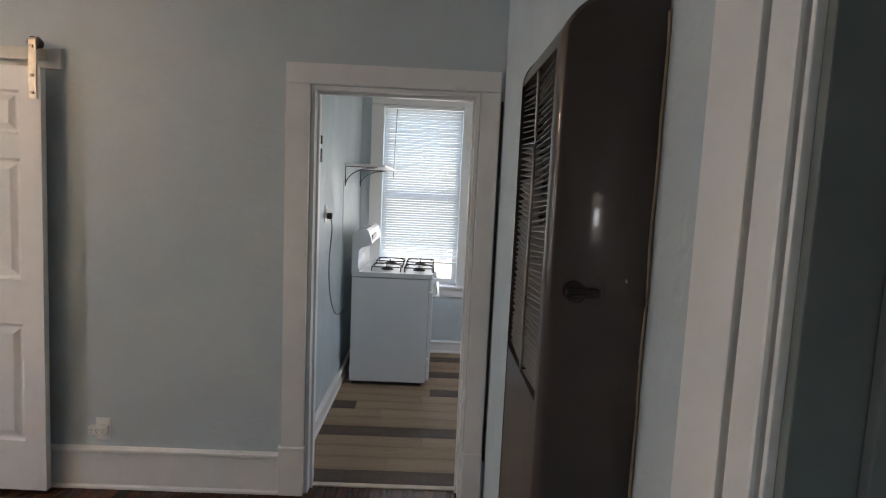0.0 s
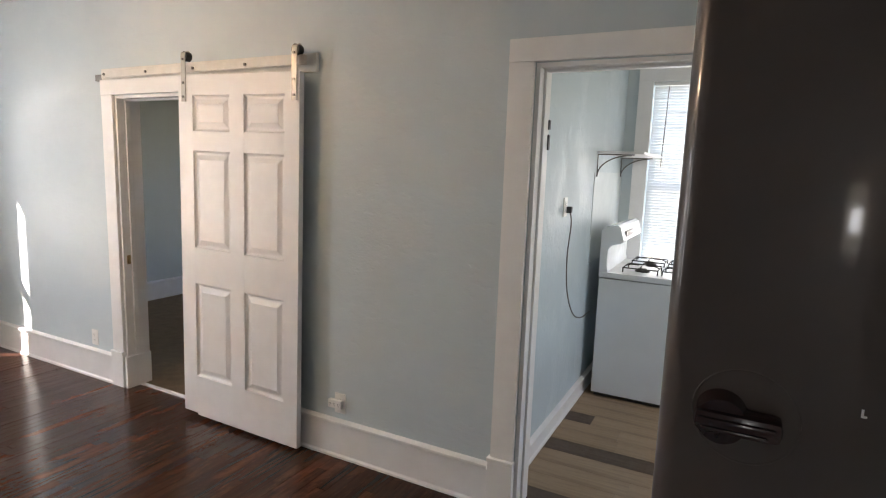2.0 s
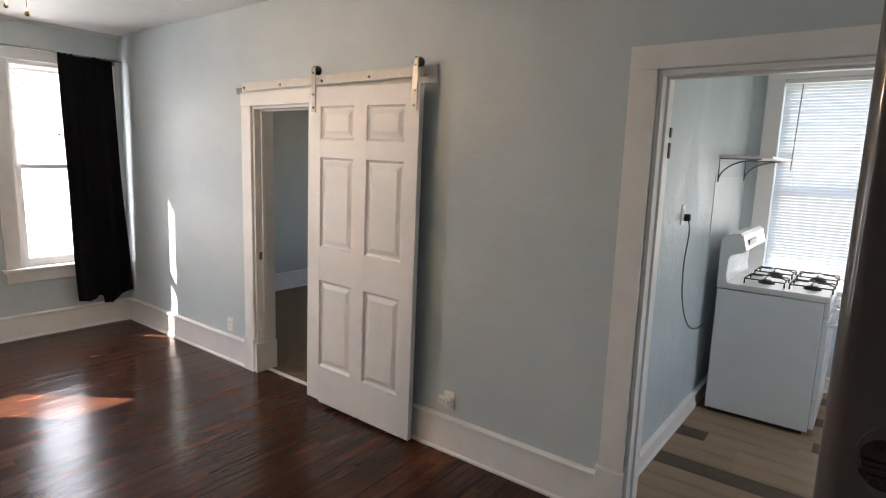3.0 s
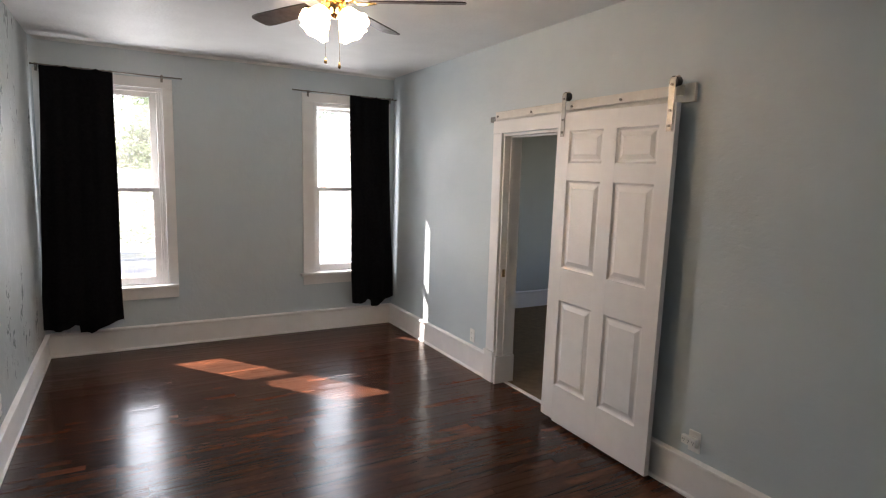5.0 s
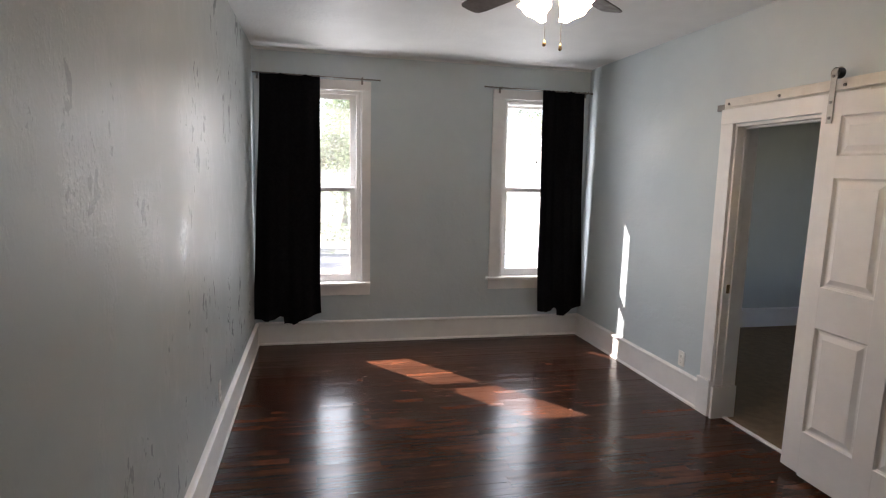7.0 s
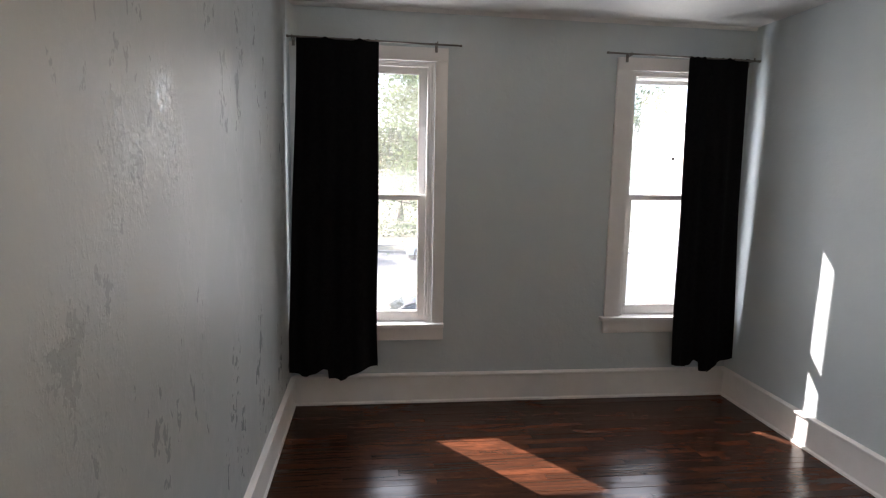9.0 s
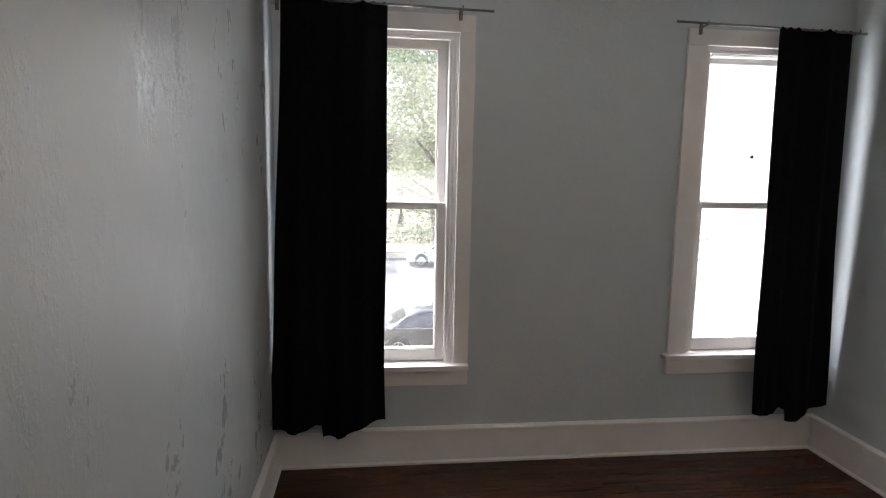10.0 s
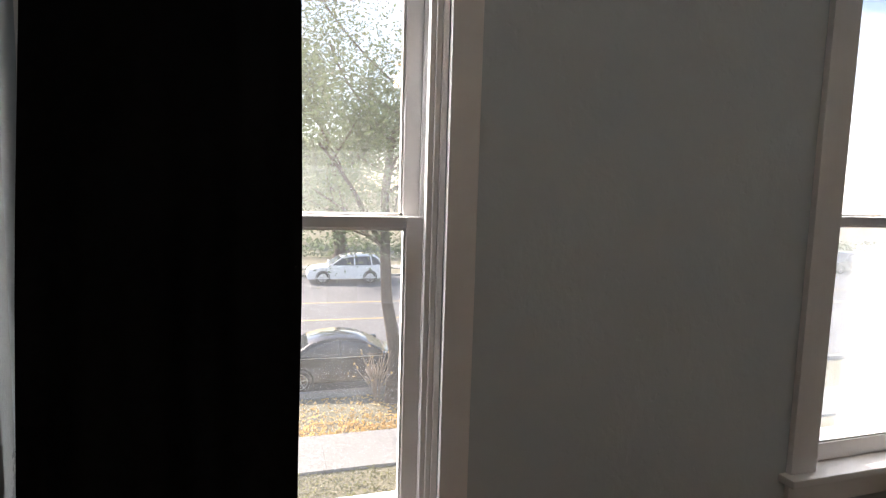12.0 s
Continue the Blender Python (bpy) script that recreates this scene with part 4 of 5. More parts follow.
part("apron", box(-hw - 0.1, hw + 0.1, -0.018, 0, -0.11, -0.028, bevel=0.003), MT, kw)
for (a, b) in ((0.0, 0.84), (0.82, kh)):
    yo = 0.10 if a == 0.0 else 0.135
    sa = part("sash", boxes((-hw, -hw + 0.045, yo, yo + 0.03, a, b), (hw - 0.045, hw, yo, yo + 0.03, a, b), (-hw + 0.045, hw - 0.045, yo, yo + 0.03, a, a + 0.05), (-hw + 0.045, hw - 0.045, yo, yo + 0.03, b - 0.035, b), bevel=0.003), MT, kw)
    g = part("pane", box(-hw + 0.045, hw - 0.045, yo + 0.013, yo + 0.017, a + 0.05, b - 0.035), MGLASS, sa, "clear window glass")
    g.visible_shadow = False


def blind():
    b = root("mini_blind", ((KWIN[0] + KWIN[1]) / 2, KN + 0.02, KWIN[3]), "white vinyl mini blind, lowered, broken at one corner", "blind")
    part("headrail", box(-hw + 0.004, hw - 0.004, -0.018, 0.018, -0.03, -0.002, bevel=0.002), MVINYLB, b)
    n = 62
    sl = bmesh.new()
    prism(sl, [(-0.012, 0.000), (0.0, 0.0022), (0.012, 0.000), (0.012, 0.0008), (0.0, 0.003), (-0.012, 0.0008)], 0, -hw + 0.006, hw - 0.006)
    sm = finish(sl, "slat", MBLIND)
    short = bmesh.new()
    prism(short, [(-0.012, 0.000), (0.0, 0.0022), (0.012, 0.000), (0.012, 0.0008), (0.0, 0.003), (-0.012, 0.0008)], 0, -hw + 0.006, hw - 0.10)
    sm2 = finish(short, "slat", MBLIND)
    rnd = random.Random(5)
    for k in range(n):
        z = -0.045 - 0.0228 * k
        piece("slat", sm2 if k > n - 7 and k % 2 else sm, b, (0, 0, z), (radians(-58 + rnd.uniform(-3, 3)), radians(rnd.uniform(-0.15, 0.15) + (max(0, k - n + 6)) * -0.4), 0))
    zb = -0.045 - 0.0228 * n
    part("bottom_rail", box(-hw + 0.006, hw - 0.006, -0.012, 0.012, zb - 0.012, zb, bevel=0.002), MVINYLB, b)
    part("wand", cyl(bmesh.new(), (-hw + 0.12, -0.028, -0.04), (-hw + 0.105, -0.034, -0.68), 0.004, n=8), MNICKELD, b)
    for x in (-hw + 0.12, hw - 0.12):
        part("ladder_cord", cyl(bmesh.new(), (x, -0.013, -0.03), (x, -0.013, zb), 0.001, n=6), MVINYLB, b)


def blind_vinyl():
    m = Mat("translucent_slat", 0.4, 0, (0.82, 0.82, 0.81))
    m.colour(m.ramp(m.noise(12, 3), [(0.3, (0.80, 0.80, 0.79)), (0.7, (0.85, 0.85, 0.84))]))
    t = m.t.nodes.new("ShaderNodeBsdfTranslucent")
    t.inputs["Color"].default_value = (0.85, 0.87, 0.88, 1)
    mx = m.t.nodes.new("ShaderNodeMixShader")
    mx.inputs[0].default_value = 0.45
    m.link(m.b.outputs[0], mx.inputs[1])
    m.link(t.outputs[0], mx.inputs[2])
    m.link(mx.outputs[0], m.t.nodes["Material Output"].inputs["Surface"])
    return m.m


MBLIND = blind_vinyl()
blind()


# added panes, unseen, that light the bedroom, the hall and the kitchen
w4 = root("added_window_4", (-3.75, BN, 0.6), "unseen window added to brighten the bedroom", "window", kind="structure")
part("window_frame", boxes((-0.45, -0.40, 0.06, 0.10, 0, 1.6), (0.40, 0.45, 0.06, 0.10, 0, 1.6), (-0.40, 0.40, 0.06, 0.10, 0, 0.06), (-0.40, 0.40, 0.06, 0.10, 1.54, 1.6), (-0.40, 0.40, 0.06, 0.10, 0.78, 0.82)), MT, w4)
g = part("pane", box(-0.40, 0.40, 0.078, 0.082, 0.06, 1.54), MGLASS, w4)
g.visible_shadow = False
# unseen pane, added to house the lamp behind the heater's glint
w5 = root("added_window_5", (0.475, S, 1.405), "unseen pane added to throw a glint on the heater", "window", kind="structure")
part("window_frame", boxes((-0.06, -0.045, -0.12, -0.08, 0, 0.20), (0.045, 0.06, -0.12, -0.08, 0, 0.20), (-0.045, 0.045, -0.12, -0.08, 0, 0.015), (-0.045, 0.045, -0.12, -0.08, 0.185, 0.20)), MT, w5)
g = part("pane", box(-0.045, 0.045, -0.102, -0.098, 0.015, 0.185), MGLASS, w5)
g.visible_shadow = False

# unseen window, added only to house the kitchen fill lamp
w6 = root("added_window_6", (KE, 3.95, 0.75), "unseen side window added to brighten the kitchen", "window", kind="structure")
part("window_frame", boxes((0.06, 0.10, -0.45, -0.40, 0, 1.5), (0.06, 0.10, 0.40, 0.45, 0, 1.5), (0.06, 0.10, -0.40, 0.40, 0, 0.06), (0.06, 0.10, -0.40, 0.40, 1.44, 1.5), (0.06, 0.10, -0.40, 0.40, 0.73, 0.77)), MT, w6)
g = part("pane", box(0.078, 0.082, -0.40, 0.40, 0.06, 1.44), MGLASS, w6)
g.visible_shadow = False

# black strip painted as the dark gap between casing and wall corner
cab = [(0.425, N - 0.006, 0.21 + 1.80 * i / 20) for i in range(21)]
tagged(new("gap_strip", finish(tube(bmesh.new(), cab, 0.0055, 6), "gap_strip", MDARK)), "black strip painted as the dark gap beside the kitchen door casing", "cable")


# ---- outdoors ----
G = -4.0


def soil(name, a, b, c, rough=0.9, scale=0.9, bump=0.8, fine=18.0):
    m = Mat(name, rough, 0, a)
    n1 = m.ramp(m.noise(scale, 6, 0.65), [(0.35, a), (0.65, b)])
    m.colour(m.mix(m.range(m.noise(fine, 4, 0.7), 0, 1, 0.45, 0.6), n1, c))
    m.bump(m.noise(fine, 4), bump, 0.03)
    return m.m


MGRASS = soil("dry_grass", (0.12, 0.12, 0.07), (0.18, 0.168, 0.105), (0.27, 0.24, 0.165))
MASPH = soil("asphalt", (0.10, 0.102, 0.106), (0.13, 0.131, 0.136), (0.17, 0.17, 0.172), 0.85, 0.25, 0.3, 30)
MCONC = soil("concrete", (0.27, 0.265, 0.25), (0.33, 0.32, 0.305), (0.22, 0.215, 0.20), 0.85, 0.6, 0.3, 14)
MLINE = soil("yellow_line", (0.50, 0.36, 0.12), (0.56, 0.42, 0.17), (0.40, 0.30, 0.14), 0.7)
MLEAFLIT = soil("fallen_leaves", (0.34, 0.23, 0.09), (0.44, 0.31, 0.14), (0.24, 0.16, 0.08), 0.9, 2.0, 1.0, 25)
MBARK = soil("bark", (0.10, 0.075, 0.058), (0.15, 0.115, 0.09), (0.06, 0.046, 0.036), 0.95, 6.0, 1.0, 30)
MTWIG = soil("dry_twig", (0.30, 0.24, 0.18), (0.38, 0.31, 0.24), (0.22, 0.17, 0.13), 0.9, 6, 0.3, 30)


def leaf_mat(name, cols):
    m = Mat(name, 0.55, 0, cols[0])
    geo = m.t.nodes.new("ShaderNodeNewGeometry")
    m.colour(m.ramp(geo.outputs["Random Per Island"], [(i / (len(cols) - 1), c) for i, c in enumerate(cols)]))
    t = m.t.nodes.new("ShaderNodeBsdfTranslucent")
    t.inputs["Color"].default_value = (*[min(1, 2.2 * v) for v in cols[1]], 1)
    mx = m.t.nodes.new("ShaderNodeMixShader")
    mx.inputs[0].default_value = 0.5
    m.link(m.b.outputs[0], mx.inputs[1])
    m.link(t.outputs[0], mx.inputs[2])
    m.link(mx.outputs[0], m.t.nodes["Material Output"].inputs["Surface"])
    return m.m


MLEAF = leaf_mat("green_leaves", [(0.055, 0.085, 0.045), (0.09, 0.12, 0.065), (0.13, 0.145, 0.085), (0.18, 0.165, 0.11)])
MLEAFY = leaf_mat("yellow_leaves", [(0.30, 0.20, 0.07), (0.42, 0.29, 0.11), (0.25, 0.15, 0.06)])

struct("ground", box(-700, 40, -600, 600, G - 0.5, G), MGRASS, "dry lawn and verge ground", "ground")
pavement = struct("pavement", box(-16.3, -14.7, -200, 200, G, G + 0.045), MCONC, "pale concrete pavement", "pavement")
RX0, RX1 = -39.1, -18.9
struct("road", box(RX0, RX1, -300, 300, G, G + 0.004), MASPH, "grey asphalt street", "road")
struct("kerb", boxes((RX1, RX1 + 0.18, -300, 300, G, G + 0.14), (RX0 - 0.18, RX0, -300, 300, G, G + 0.14)), MCONC, "concrete street kerb", "kerb")
struct("road_marking", boxes((-27.7, -27.55, -300, 300, G + 0.004, G + 0.008), (-31.25, -31.1, -300, 300, G + 0.004, G + 0.008)), MLINE, "faded yellow lane lines", "road marking")
struct("far_pavement", box(-44.0, -42.4, -300, 300, G, G + 0.06), MCONC, "concrete pavement across the street", "pavement")


def scatter_leaves(name, n, mat, fn, size, seed):
    rnd = random.Random(seed)
    vs, fs = [], []
    for _ in range(n):
        p, s = Vector(fn(rnd)), size * rnd.uniform(0.6, 1.4)
        u = Vector((rnd.gauss(0, 1), rnd.gauss(0, 1), rnd.gauss(0, 0.7))).normalized()
        v = u.cross(Vector((rnd.gauss(0, 1), rnd.gauss(0, 1), rnd.gauss(0, 1)))).normalized()
        i = len(vs)
        vs += [p - u * s, p + v * s * 0.45 + u * s * 0.1, p + u * s, p - v * s * 0.45 + u * s * 0.1]
        fs.append((i, i + 1, i + 2, i + 3))
    me = bpy.data.meshes.new(name)
    me.from_pydata(vs, [], fs)
    me.materials.append(mat)
    return me


litter = scatter_leaves("fallen_leaves", 9000, MLEAFY, lambda r: (r.uniform(-18.6, -16.32) if r.random() < 0.5 else -16.32 - abs(r.gauss(0, 0.5)), r.uniform(-6, 16), G + 0.012 + abs(r.gauss(0, 0.02))), 0.05, 4)
tagged(new("fallen_leaves", litter), "golden fallen leaves on the street verge", "leaves", kind="stuff")


def tree(p, height, lean, crown_r, leaves, seed, lab, trunk_r=0.22, low=0.35, leaf=0.09, mat=None):
    rnd = random.Random(seed)
    t = root("tree", p, lab, "tree", "street trees")
    limbs = []
    bm = bmesh.new()

    def limb(a, d, length, r, depth):
        pts, rad = [a], [r]
        q = a
        for i in range(6):
            d = (d + Vector((rnd.gauss(0, 0.10), rnd.gauss(0, 0.10), rnd.gauss(0.03, 0.07)))).normalized()
            q = q + d * length / 6
            pts.append(q)
            rad.append(r * (1 - 0.11 * (i + 1)))
        n = 10 if depth == 0 else 6
        rings = []
        for i, c in enumerate(pts):
            dd = (pts[min(i + 1, 6)] - pts[max(i - 1, 0)]).normalized()
            mm = dd.to_track_quat("Z", "Y").to_matrix()
            k = rad[i] * (1.5 if depth == 0 and i == 0 else 1)
            rings.append([bm.verts.new(c + mm @ Vector((k * math.cos(x) * rnd.uniform(0.88, 1.1), k * math.sin(x) * rnd.uniform(0.88, 1.1), 0))) for x in [2 * math.pi * j / n for j in range(n)]])
        for a_, b_ in zip(rings, rings[1:]):
            for j in range(n):
                bm.faces.new((a_[j], a_[(j + 1) % n], b_[(j + 1) % n], b_[j]))
        if depth < 3:
            for _ in range((6, 4, 3)[depth]):
                i = rnd.randint(3 if depth == 0 else 1, 6)
                az = rnd.uniform(0, 6.28)
                nd = (d * rnd.uniform(0.3, 0.8) + Vector((math.cos(az), math.sin(az), rnd.uniform(-0.1, 0.7)))).normalized()
                limb(pts[i], nd, length * rnd.uniform(0.42, 0.62), rad[i] * rnd.uniform(0.45, 0.65), depth + 1)
        if depth >= 2:
            limbs.extend(pts[2:])
        return pts
    limb(Vector((0, 0, -0.1)), Vector(lean).normalized(), height * 0.62, trunk_r, 0)
    part("trunk", bm, MBARK, t, "rough grey-brown trunk and limbs")
    if leaves:
        def spot(r):
            c = r.choice(limbs)
            return c + Vector((r.gauss(0, crown_r), r.gauss(0, crown_r), r.gauss(-0.1, crown_r)))
        cr = new("crown", scatter_leaves("crown", leaves, mat or MLEAF, spot, leaf, seed + 1))
        cr.parent = t
        tagged(cr, "loose crown of small green leaves")
    return t


tree((-18.06, 3.32, G), 13.5, (-0.01, -0.06, 1), 0.55, 24000, 11, "street tree with a leaning trunk and small pale leaves", 0.21, leaf=0.052)
tree((-43.2, 5.0, G), 15.0, (0.02, 0.03, 1), 0.7, 11000, 23, "large street tree behind the white car", 0.55, leaf=0.15)
tree((-50.0, 21.0, G), 13.0, (0, 0, 1), 0.7, 8000, 31, "leafy tree across the street", 0.3, leaf=0.17)
tree((-47.0, -7.0, G), 12.0, (0, 0, 1), 0.7, 8000, 37, "leafy tree across the street", 0.3, leaf=0.17)
tree((-52.0, 47.0, G), 12.0, (0, 0, 1), 0.8, 9000, 41, "leafy tree far along the street", 0.25, leaf=0.19)
tree((-60.0, 62.0, G), 13.0, (0, 0, 1), 0.9, 9000, 43, "leafy tree far along the street", 0.3, leaf=0.2)
tree((-62.0, 3.0, G), 12.0, (0, 0, 1), 0.9, 8000, 47, "leafy tree on the far lawn", 0.3, leaf=0.2)


def shrub():
    s = root("shrub", (-18.2, 2.82, G), "bare twiggy shrub on the verge", "shrub")
    rnd = random.Random(9)
    bm = bmesh.new()
    for k in range(26):
        a = rnd.uniform(0, 6.28)
        r = rnd.uniform(0.15, 0.55)
        hgt = rnd.uniform(0.7, 1.5)
        p = [(0.05 * math.cos(a), 0.05 * math.sin(a), 0), (r * 0.4 * math.cos(a), r * 0.4 * math.sin(a), hgt * 0.5), (r * math.cos(a + 0.2), r * math.sin(a + 0.2), hgt)]
        tube(bm, p, 0.008, 5)
        for _ in range(3):
            b = rnd.uniform(0, 6.28)
            q = Vector(p[1])
            tube(bm, [q, q + Vector((0.18 * math.cos(b), 0.18 * math.sin(b), rnd.uniform(0.2, 0.4)))], 0.005, 4)
    part("twigs", bm, MTWIG, s)
    lv = scatter_leaves("leaves", 30, MLEAFY, lambda r: (r.gauss(0, 0.3), r.gauss(0, 0.3), r.uniform(0.5, 1.5)), 0.04, 6)
    o = new("leaves", lv)
    o.parent = s


shrub()
MBLADEG = leaf_mat("grass_blades", [(0.10, 0.12, 0.05), (0.16, 0.16, 0.08), (0.24, 0.21, 0.12)])
grass = scatter_leaves("grass", 16000, MBLADEG, lambda r: (r.uniform(-14.68, -10.5), r.uniform(-3, 9), G + abs(r.gauss(0, 0.03))), 0.035, 15)
tagged(new("grass", grass), "short dry green and straw grass by the pavement", "grass", kind="stuff")
slab = finish(box(-16.3, -14.7, 0.004, 1.516, G + 0.045, G + 0.06, bevel=0.004), "slab", MCONC, smooth=False)
for k in range(30):
    piece("slab", slab, pavement, (0, -14 + 1.52 * k, 0))
hed = scatter_leaves("hedge", 9000, MLEAF, lambda r: (-49.0 + r.gauss(0, 0.5), r.uniform(-25, 75), G + r.uniform(0.05, 1.5)), 0.16, 77)
tagged(new("hedge", hed), "clipped green hedge across the street", "hedge", kind="stuff")


# ---- cars ----
def car_paint(name, a):
    m = Mat(name, 0.22, 0.0, a)
    m.colour(m.ramp(m.noise(3, 4), [(0.3, a), (0.7, tuple(min(1, v * 1.15 + 0.004) for v in a))]))
    m.b.inputs["Coat Weight"].default_value = 0.8
    m.b.inputs["Coat Roughness"].default_value = 0.06
    return m.m


MCB, MCW, MCGREY = car_paint("black_car_paint", (0.016, 0.017, 0.02)), car_paint("white_car_paint", (0.75, 0.76, 0.77)), car_paint("grey_car_paint", (0.05, 0.052, 0.056))
MCG = speckled("car_glass", (0.02, 0.025, 0.03), (0.03, 0.035, 0.04), 0.05, 3, 0, spec=0.9)
MTYRE = speckled("tyre_rubber", (0.02, 0.02, 0.02), (0.035, 0.034, 0.033), 0.85, 20, 0.2)
MALLOY = speckled("alloy_rim", (0.45, 0.46, 0.47), (0.55, 0.56, 0.57), 0.3, 20, 0, 0.8)
MLAMP = speckled("lamp_lens", (0.55, 0.56, 0.57), (0.6, 0.6, 0.6), 0.1, 10, 0)
MTAIL = speckled("tail_lens", (0.3, 0.01, 0.01), (0.4, 0.02, 0.02), 0.12, 10, 0)


def car(p, rz, paint, lab, suv=False):
    """A parked car: local x is its length (nose at +x), wheels on z = 0."""
    c = root("parked_car", p, lab, "car", "parked cars", rot=(0, 0, rz))
    L, wd, ht = (4.55, 1.84, 1.66) if suv else (4.75, 1.82, 1.44)
    bel = 0.98 if suv else 0.88
    if suv:
        low = [(-2.22, 0.30), (-2.27, 0.55), (-2.24, 0.95), (-2.20, 1.02), (0.95, 1.02), (1.75, 0.92), (2.15, 0.78), (2.27, 0.55), (2.22, 0.28)]
        cab = [(-2.16, 1.0), (-1.98, 1.42), (-1.72, 1.60), (-0.9, 1.66), (-0.1, 1.62), (0.28, 1.52), (1.02, 1.0)]
    else:
        low = [(-2.30, 0.28), (-2.37, 0.55), (-2.33, 0.90), (-2.15, 0.95), (-1.5, 0.96), (0.95, 0.92), (1.75, 0.82), (2.22, 0.66), (2.37, 0.48), (2.32, 0.24)]
        cab = [(-1.72, 0.94), (-1.15, 1.30), (-0.75, 1.41), (-0.25, 1.44), (0.2, 1.38), (0.45, 1.28), (1.12, 0.91)]

    def hull(outline, half, tumble, z0, top):
        bm = bmesh.new()
        secs = []
        for s, k in ((-1, 0.0), (-0.93, 0.5), (0.93, 0.5), (1, 0.0)):
            ring = []
            for x, z in outline:
                t = max(0, min(1, (z - z0) / max(1e-3, top - z0)))
                y = s * (half - tumble * t)
                sh = 0.03 * (1 - k * 2)
                ring.append(bm.verts.new((x * (1 - sh / 2), y, z - sh * t)))
            secs.append(ring)
        n = len(outline)
        for a, b in zip(secs, secs[1:]):
            for i in range(n):
                bm.faces.new((a[i], a[(i + 1) % n], b[(i + 1) % n], b[i]))
        bm.faces.new(secs[0][::-1])
        bm.faces.new(secs[-1])
        bmesh.ops.recalc_face_normals(bm, faces=bm.faces)
        bmesh.ops.bevel(bm, geom=bm.edges[:], offset=0.02, segments=2, affect="EDGES", clamp_overlap=True)
        return bm
    part("body", hull(low, wd / 2, 0.06, 0.3, 1.0), paint, c)
    part("cabin", hull(cab, wd / 2 - 0.07, 0.20, bel, ht), paint, c)
    # side windows, windscreen and rear glass, proud of the cabin by a few millimetres
    for s in (-1, 1):
        def side(pts):
            bm = bmesh.new()
            v = []
            for x, z in pts:
                t = (z - bel) / (ht - bel)
                y = s * (wd / 2 - 0.07 - 0.20 * t + 0.004)
                v.append((x, y, z))
            a = [bm.verts.new(q) for q in v]
            b = [bm.verts.new((q[0], q[1] - s * 0.02, q[2])) for q in v]
            bm.faces.new(a)
            bm.faces.new(b[::-1])
            for i in range(len(a)):
                bm.faces.new((a[i], b[i], b[(i + 1) % len(a)], a[(i + 1) % len(a)]))
            bmesh.ops.recalc_face_normals(bm, faces=bm.faces)
            return bm
        if suv:
            part("side_window", side([(-0.42, 1.06), (0.86, 1.06), (0.25, 1.46), (-0.40, 1.54)]), MCG, c)
            part("side_window", side([(-1.42, 1.06), (-0.50, 1.06), (-0.48, 1.55), (-1.35, 1.57)]), MCG, c)
            part("side_window", side([(-2.0, 1.10), (-1.50, 1.06), (-1.43, 1.56), (-1.72, 1.50)]), MCG, c)
        else:
            part("side_window", side([(-0.30, 0.96), (0.98, 0.95), (0.40, 1.25), (-0.28, 1.36)]), MCG, c)
            part("side_window", side([(-1.42, 0.98), (-0.38, 0.96), (-0.36, 1.36), (-0.80, 1.33), (-1.10, 1.23)]), MCG, c)
            part("sill_trim", boxes((-1.5, 1.05, s * (wd / 2 - 0.055) - 0.01, s * (wd / 2 - 0.055) + 0.01, 0.935, 0.95)), MALLOY, c)
        for x in ((-1.42, 1.42) if not suv else (-1.34, 1.36)):
            r = 0.33 if not suv else 0.36
            yy = s * (wd / 2 - 0.11)
            wh = part("wheel", lathe(bmesh.new(), [(r - 0.12, -0.10), (r - 0.03, -0.105), (r, -0.07), (r, 0.07), (r - 0.03, 0.105), (r - 0.12, 0.10), (r - 0.12, -0.10)], 28, Matrix.Translation((x, yy, r)) @ pose(0, 0, 0, 90, 0, 0)), MTYRE, c)
            bm = bmesh.new()
            for k in range(5):
                a = 2 * math.pi * k / 5
                bx(bm, -0.02, 0.02, -0.006, 0.006, 0.02, r - 0.11)
                bmesh.ops.transform(bm, matrix=Matrix.Rotation(2 * math.pi / 5, 4, "Y"), verts=bm.verts)
            lathe(bm, [(r - 0.115, -0.01), (r - 0.115, 0.01), (r - 0.14, 0.01), (r - 0.14, -0.01), (r - 0.115, -0.01)], 24, pose(0, 0, 0, 90, 0, 0))
            cyl(bm, (0, -0.012, 0), (0, 0.012, 0), 0.05, n=14)
            bmesh.ops.transform(bm, matrix=Matrix.Translation((x, s * (wd / 2 - 0.012), r)), verts=bm.verts)
            part("rim", bm, MALLOY, wh, "silver alloy rim")
            part("wheel_arch", lathe(bmesh.new(), [(r + 0.05, -0.012), (r + 0.05, 0.012), (r + 0.0, 0.012), (r + 0.0, -0.012), (r + 0.05, -0.012)], 28, Matrix.Translation((x, s * (wd / 2 - 0.004), r + 0.01)) @ pose(0, 0, 0, 90, 0, 0)), MDARK, c)
        hx = L / 2 - 0.14
        part("headlight", boxes((hx - 0.18, hx + 0.03, s * (wd / 2 - 0.24) - 0.17, s * (wd / 2 - 0.24) + 0.17, 0.60 + 0.1 * suv, 0.72 + 0.1 * suv), bevel=0.03), MLAMP, c)
        part("tail_light", boxes((-hx - 0.10, -hx + 0.10, s * (wd / 2 - 0.2) - 0.16, s * (wd / 2 - 0.2) + 0.165, 0.72 + 0.1 * suv, 0.88 + 0.1 * suv), bevel=0.03), MTAIL, c)
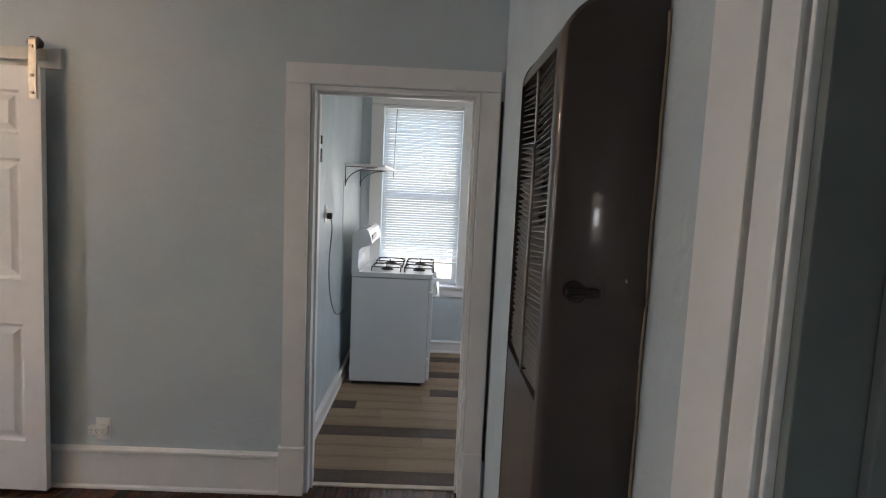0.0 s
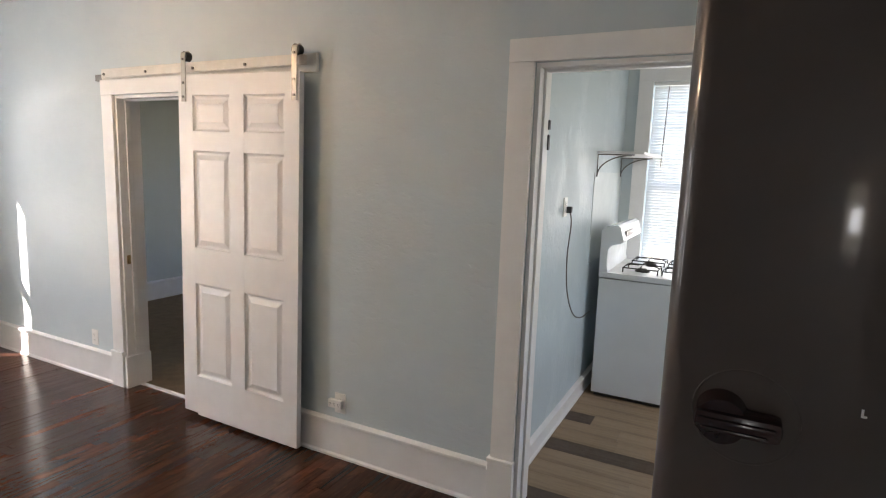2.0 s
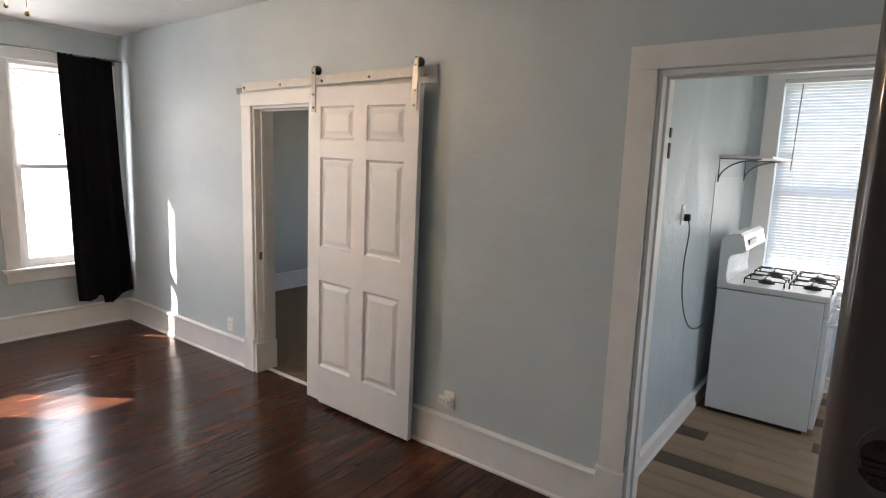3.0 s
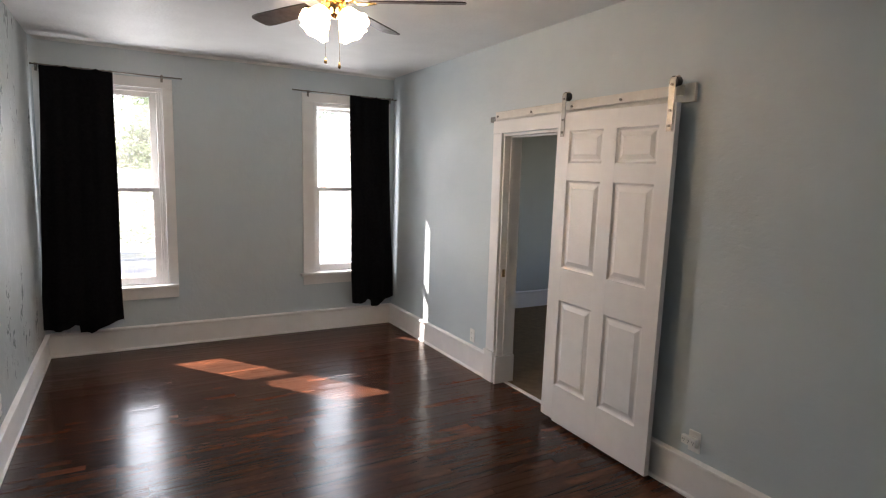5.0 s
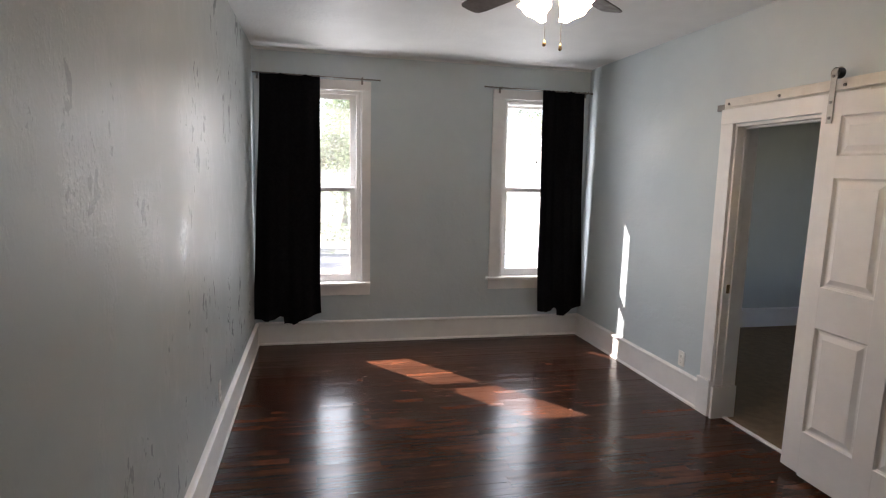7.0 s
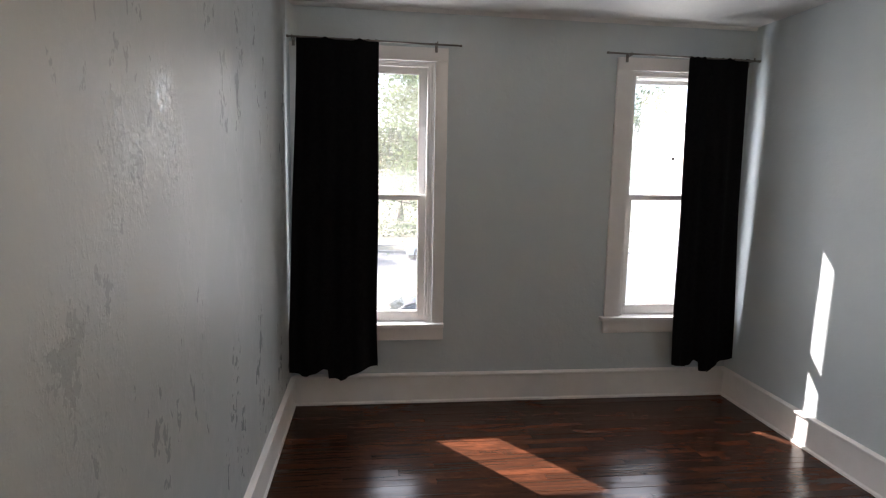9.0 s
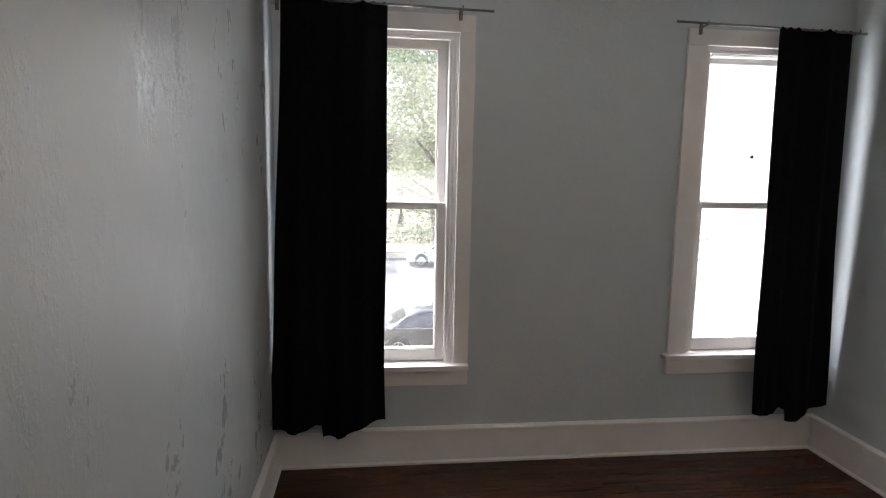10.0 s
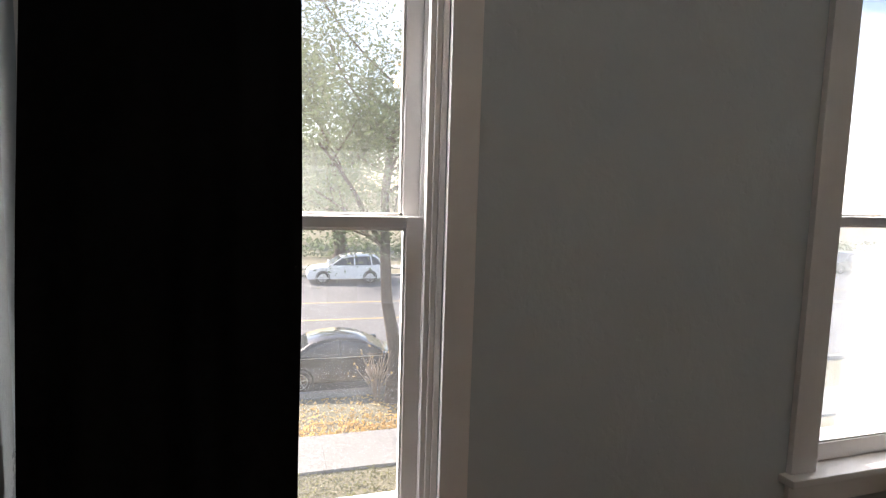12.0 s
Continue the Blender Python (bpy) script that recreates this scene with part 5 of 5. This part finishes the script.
        part("mirror", boxes((0.78, 0.95, s * (wd / 2 + 0.06) - 0.09, s * (wd / 2 + 0.06) + 0.07, 0.95 + 0.1 * suv, 1.07 + 0.1 * suv), bevel=0.03), paint, c)
    wsx = [(0.46, 1.275), (1.06, 0.935)] if not suv else [(0.32, 1.50), (0.98, 1.04)]
    rsx = [(-1.17, 1.285), (-1.66, 0.97)] if not suv else [(-2.0, 1.40), (-2.15, 1.04)]
    for q, sg in ((wsx, 1), (rsx, -1)):
        bm = bmesh.new()
        d = Vector((q[1][0] - q[0][0], 0, q[1][1] - q[0][1])).normalized()
        nrm = Vector((-d.z, 0, d.x)) * sg
        v = []
        for (x, z), half in ((q[0], wd / 2 - 0.30), (q[1], wd / 2 - 0.16)):
            for yy in (-half, half):
                v.append(Vector((x, yy, z)) + nrm * 0.006)
        a = [bm.verts.new(k) for k in (v[0], v[1], v[3], v[2])]
        b = [bm.verts.new(k - nrm * 0.03) for k in (v[0], v[1], v[3], v[2])]
        bm.faces.new(a)
        bm.faces.new(b[::-1])
        for i in range(4):
            bm.faces.new((a[i], b[i], b[(i + 1) % 4], a[(i + 1) % 4]))
        bmesh.ops.recalc_face_normals(bm, faces=bm.faces)
        part("windscreen" if sg > 0 else "rear_window", bm, MCG, c)
    return c


car((-20.0, 2.33, G), radians(90), MCB, "black parked sedan at the near kerb")
car((-37.4, 4.45, G), radians(-90), MCW, "white parked crossover across the street", True)
car((-38.0, 36.6, G), radians(-90), MCW, "white parked crossover farther along the street", True)
car((-38.0, 44.6, G), radians(-90), MCGREY, "dark grey parked crossover along the street", True)

# ---- floor pieces ----
BW = 0.057
rnd = random.Random(12)
lens = [0.6, 0.85, 1.05, 1.3, 1.6]
meshes = {}


def board_mesh(L):
    if L not in meshes:
        bm = bmesh.new()
        bx(bm, 0.0004, BW - 0.0006, 0.0005, L - 0.0005, -0.012, 0.0)
        bmesh.ops.bevel(bm, geom=[e for e in bm.edges if all(v.co.z > -0.001 for v in e.verts)], offset=0.0006, segments=1, affect="EDGES")
        meshes[L] = finish(bm, "floorboard", MFLOOR, smooth=False)
    return meshes[L]


boards = []
x = W
while x < E + 0.01:
    y = S
    L = rnd.choice([0.25, 0.4, 0.55, 0.7, 0.9])
    while y < N + 0.05:
        L = round(min(L, N + 0.07 - y), 3)
        board_mesh(L)
        boards.append((x, y, L))
        y += L
        L = rnd.choice(lens)
    x += BW
near = [b for b in boards if b[0] > -5.2]
rnd.shuffle(near)
keep = set(near[:300])
vs, fs = [], []
for b in boards:
    if b in keep:
        ob = piece("floorboard", meshes[b[2]], floor, (b[0], b[1], rnd.uniform(-0.0004, 0.0)), (rnd.gauss(0, 0.0004), rnd.gauss(0, 0.011), 0))
    else:
        o = len(vs)
        dz, tilt = rnd.uniform(-0.0004, 0.0), rnd.gauss(0, 0.011)
        for v in meshes[b[2]].vertices:
            vs.append((v.co.x + b[0], v.co.y + b[1], v.co.z + dz + tilt * v.co.x))
        fs += [tuple(o + k for k in f.vertices) for f in meshes[b[2]].polygons]
me = bpy.data.meshes.new("floorboards")
me.from_pydata(vs, [], fs)
me.materials.append(MFLOOR)
rest = new("floorboards", me)
rest.parent = floor
tagged(rest, kind="stuff")

PW = 0.146
# rows of the kitchen floor with dark planks: from where to where along x
DARK_RUNS = {0: (KW, KE), 4: (KW, KE), 7: (KW, -0.385), 9: (0.15, 1.2), 12: (0.05, 1.1), 15: (-0.1, 1.0)}
rnd = random.Random(21)
pm = {}
for row in range(18):
    y = N + 0.112 + PW * row
    wdt = min(PW, KN - y)
    if wdt < 0.02:
        break
    runs = []
    d0, d1 = DARK_RUNS.get(row, (KE, KE))
    x = KW - rnd.uniform(0.1, 1.0)
    if row in DARK_RUNS and d0 > KW:
        x = d0 - 1.22
    while x < KE:
        nxt = x + 1.22
        if x < d1 - 0.01 < nxt - 0.01:
            nxt = d1
        runs.append((max(x, KW + 0.002), min(nxt, KE), d0 - 0.01 <= max(x, KW) < d1 - 0.01))
        x = nxt
    for a, b, dark in runs:
        key = (round(b - a, 3), round(wdt, 3), dark)
        if b - a > 0.02:
            if key not in pm:
                bm = bmesh.new()
                bx(bm, 0.0007, key[0] - 0.0007, 0.0007, key[1] - 0.0007, -0.008, 0.0)
                pm[key] = finish(bm, "vinyl_plank", MVINYLD if dark else MVINYL, smooth=False)
            piece("vinyl_plank", pm[key], kfloor, (a, y, 0))
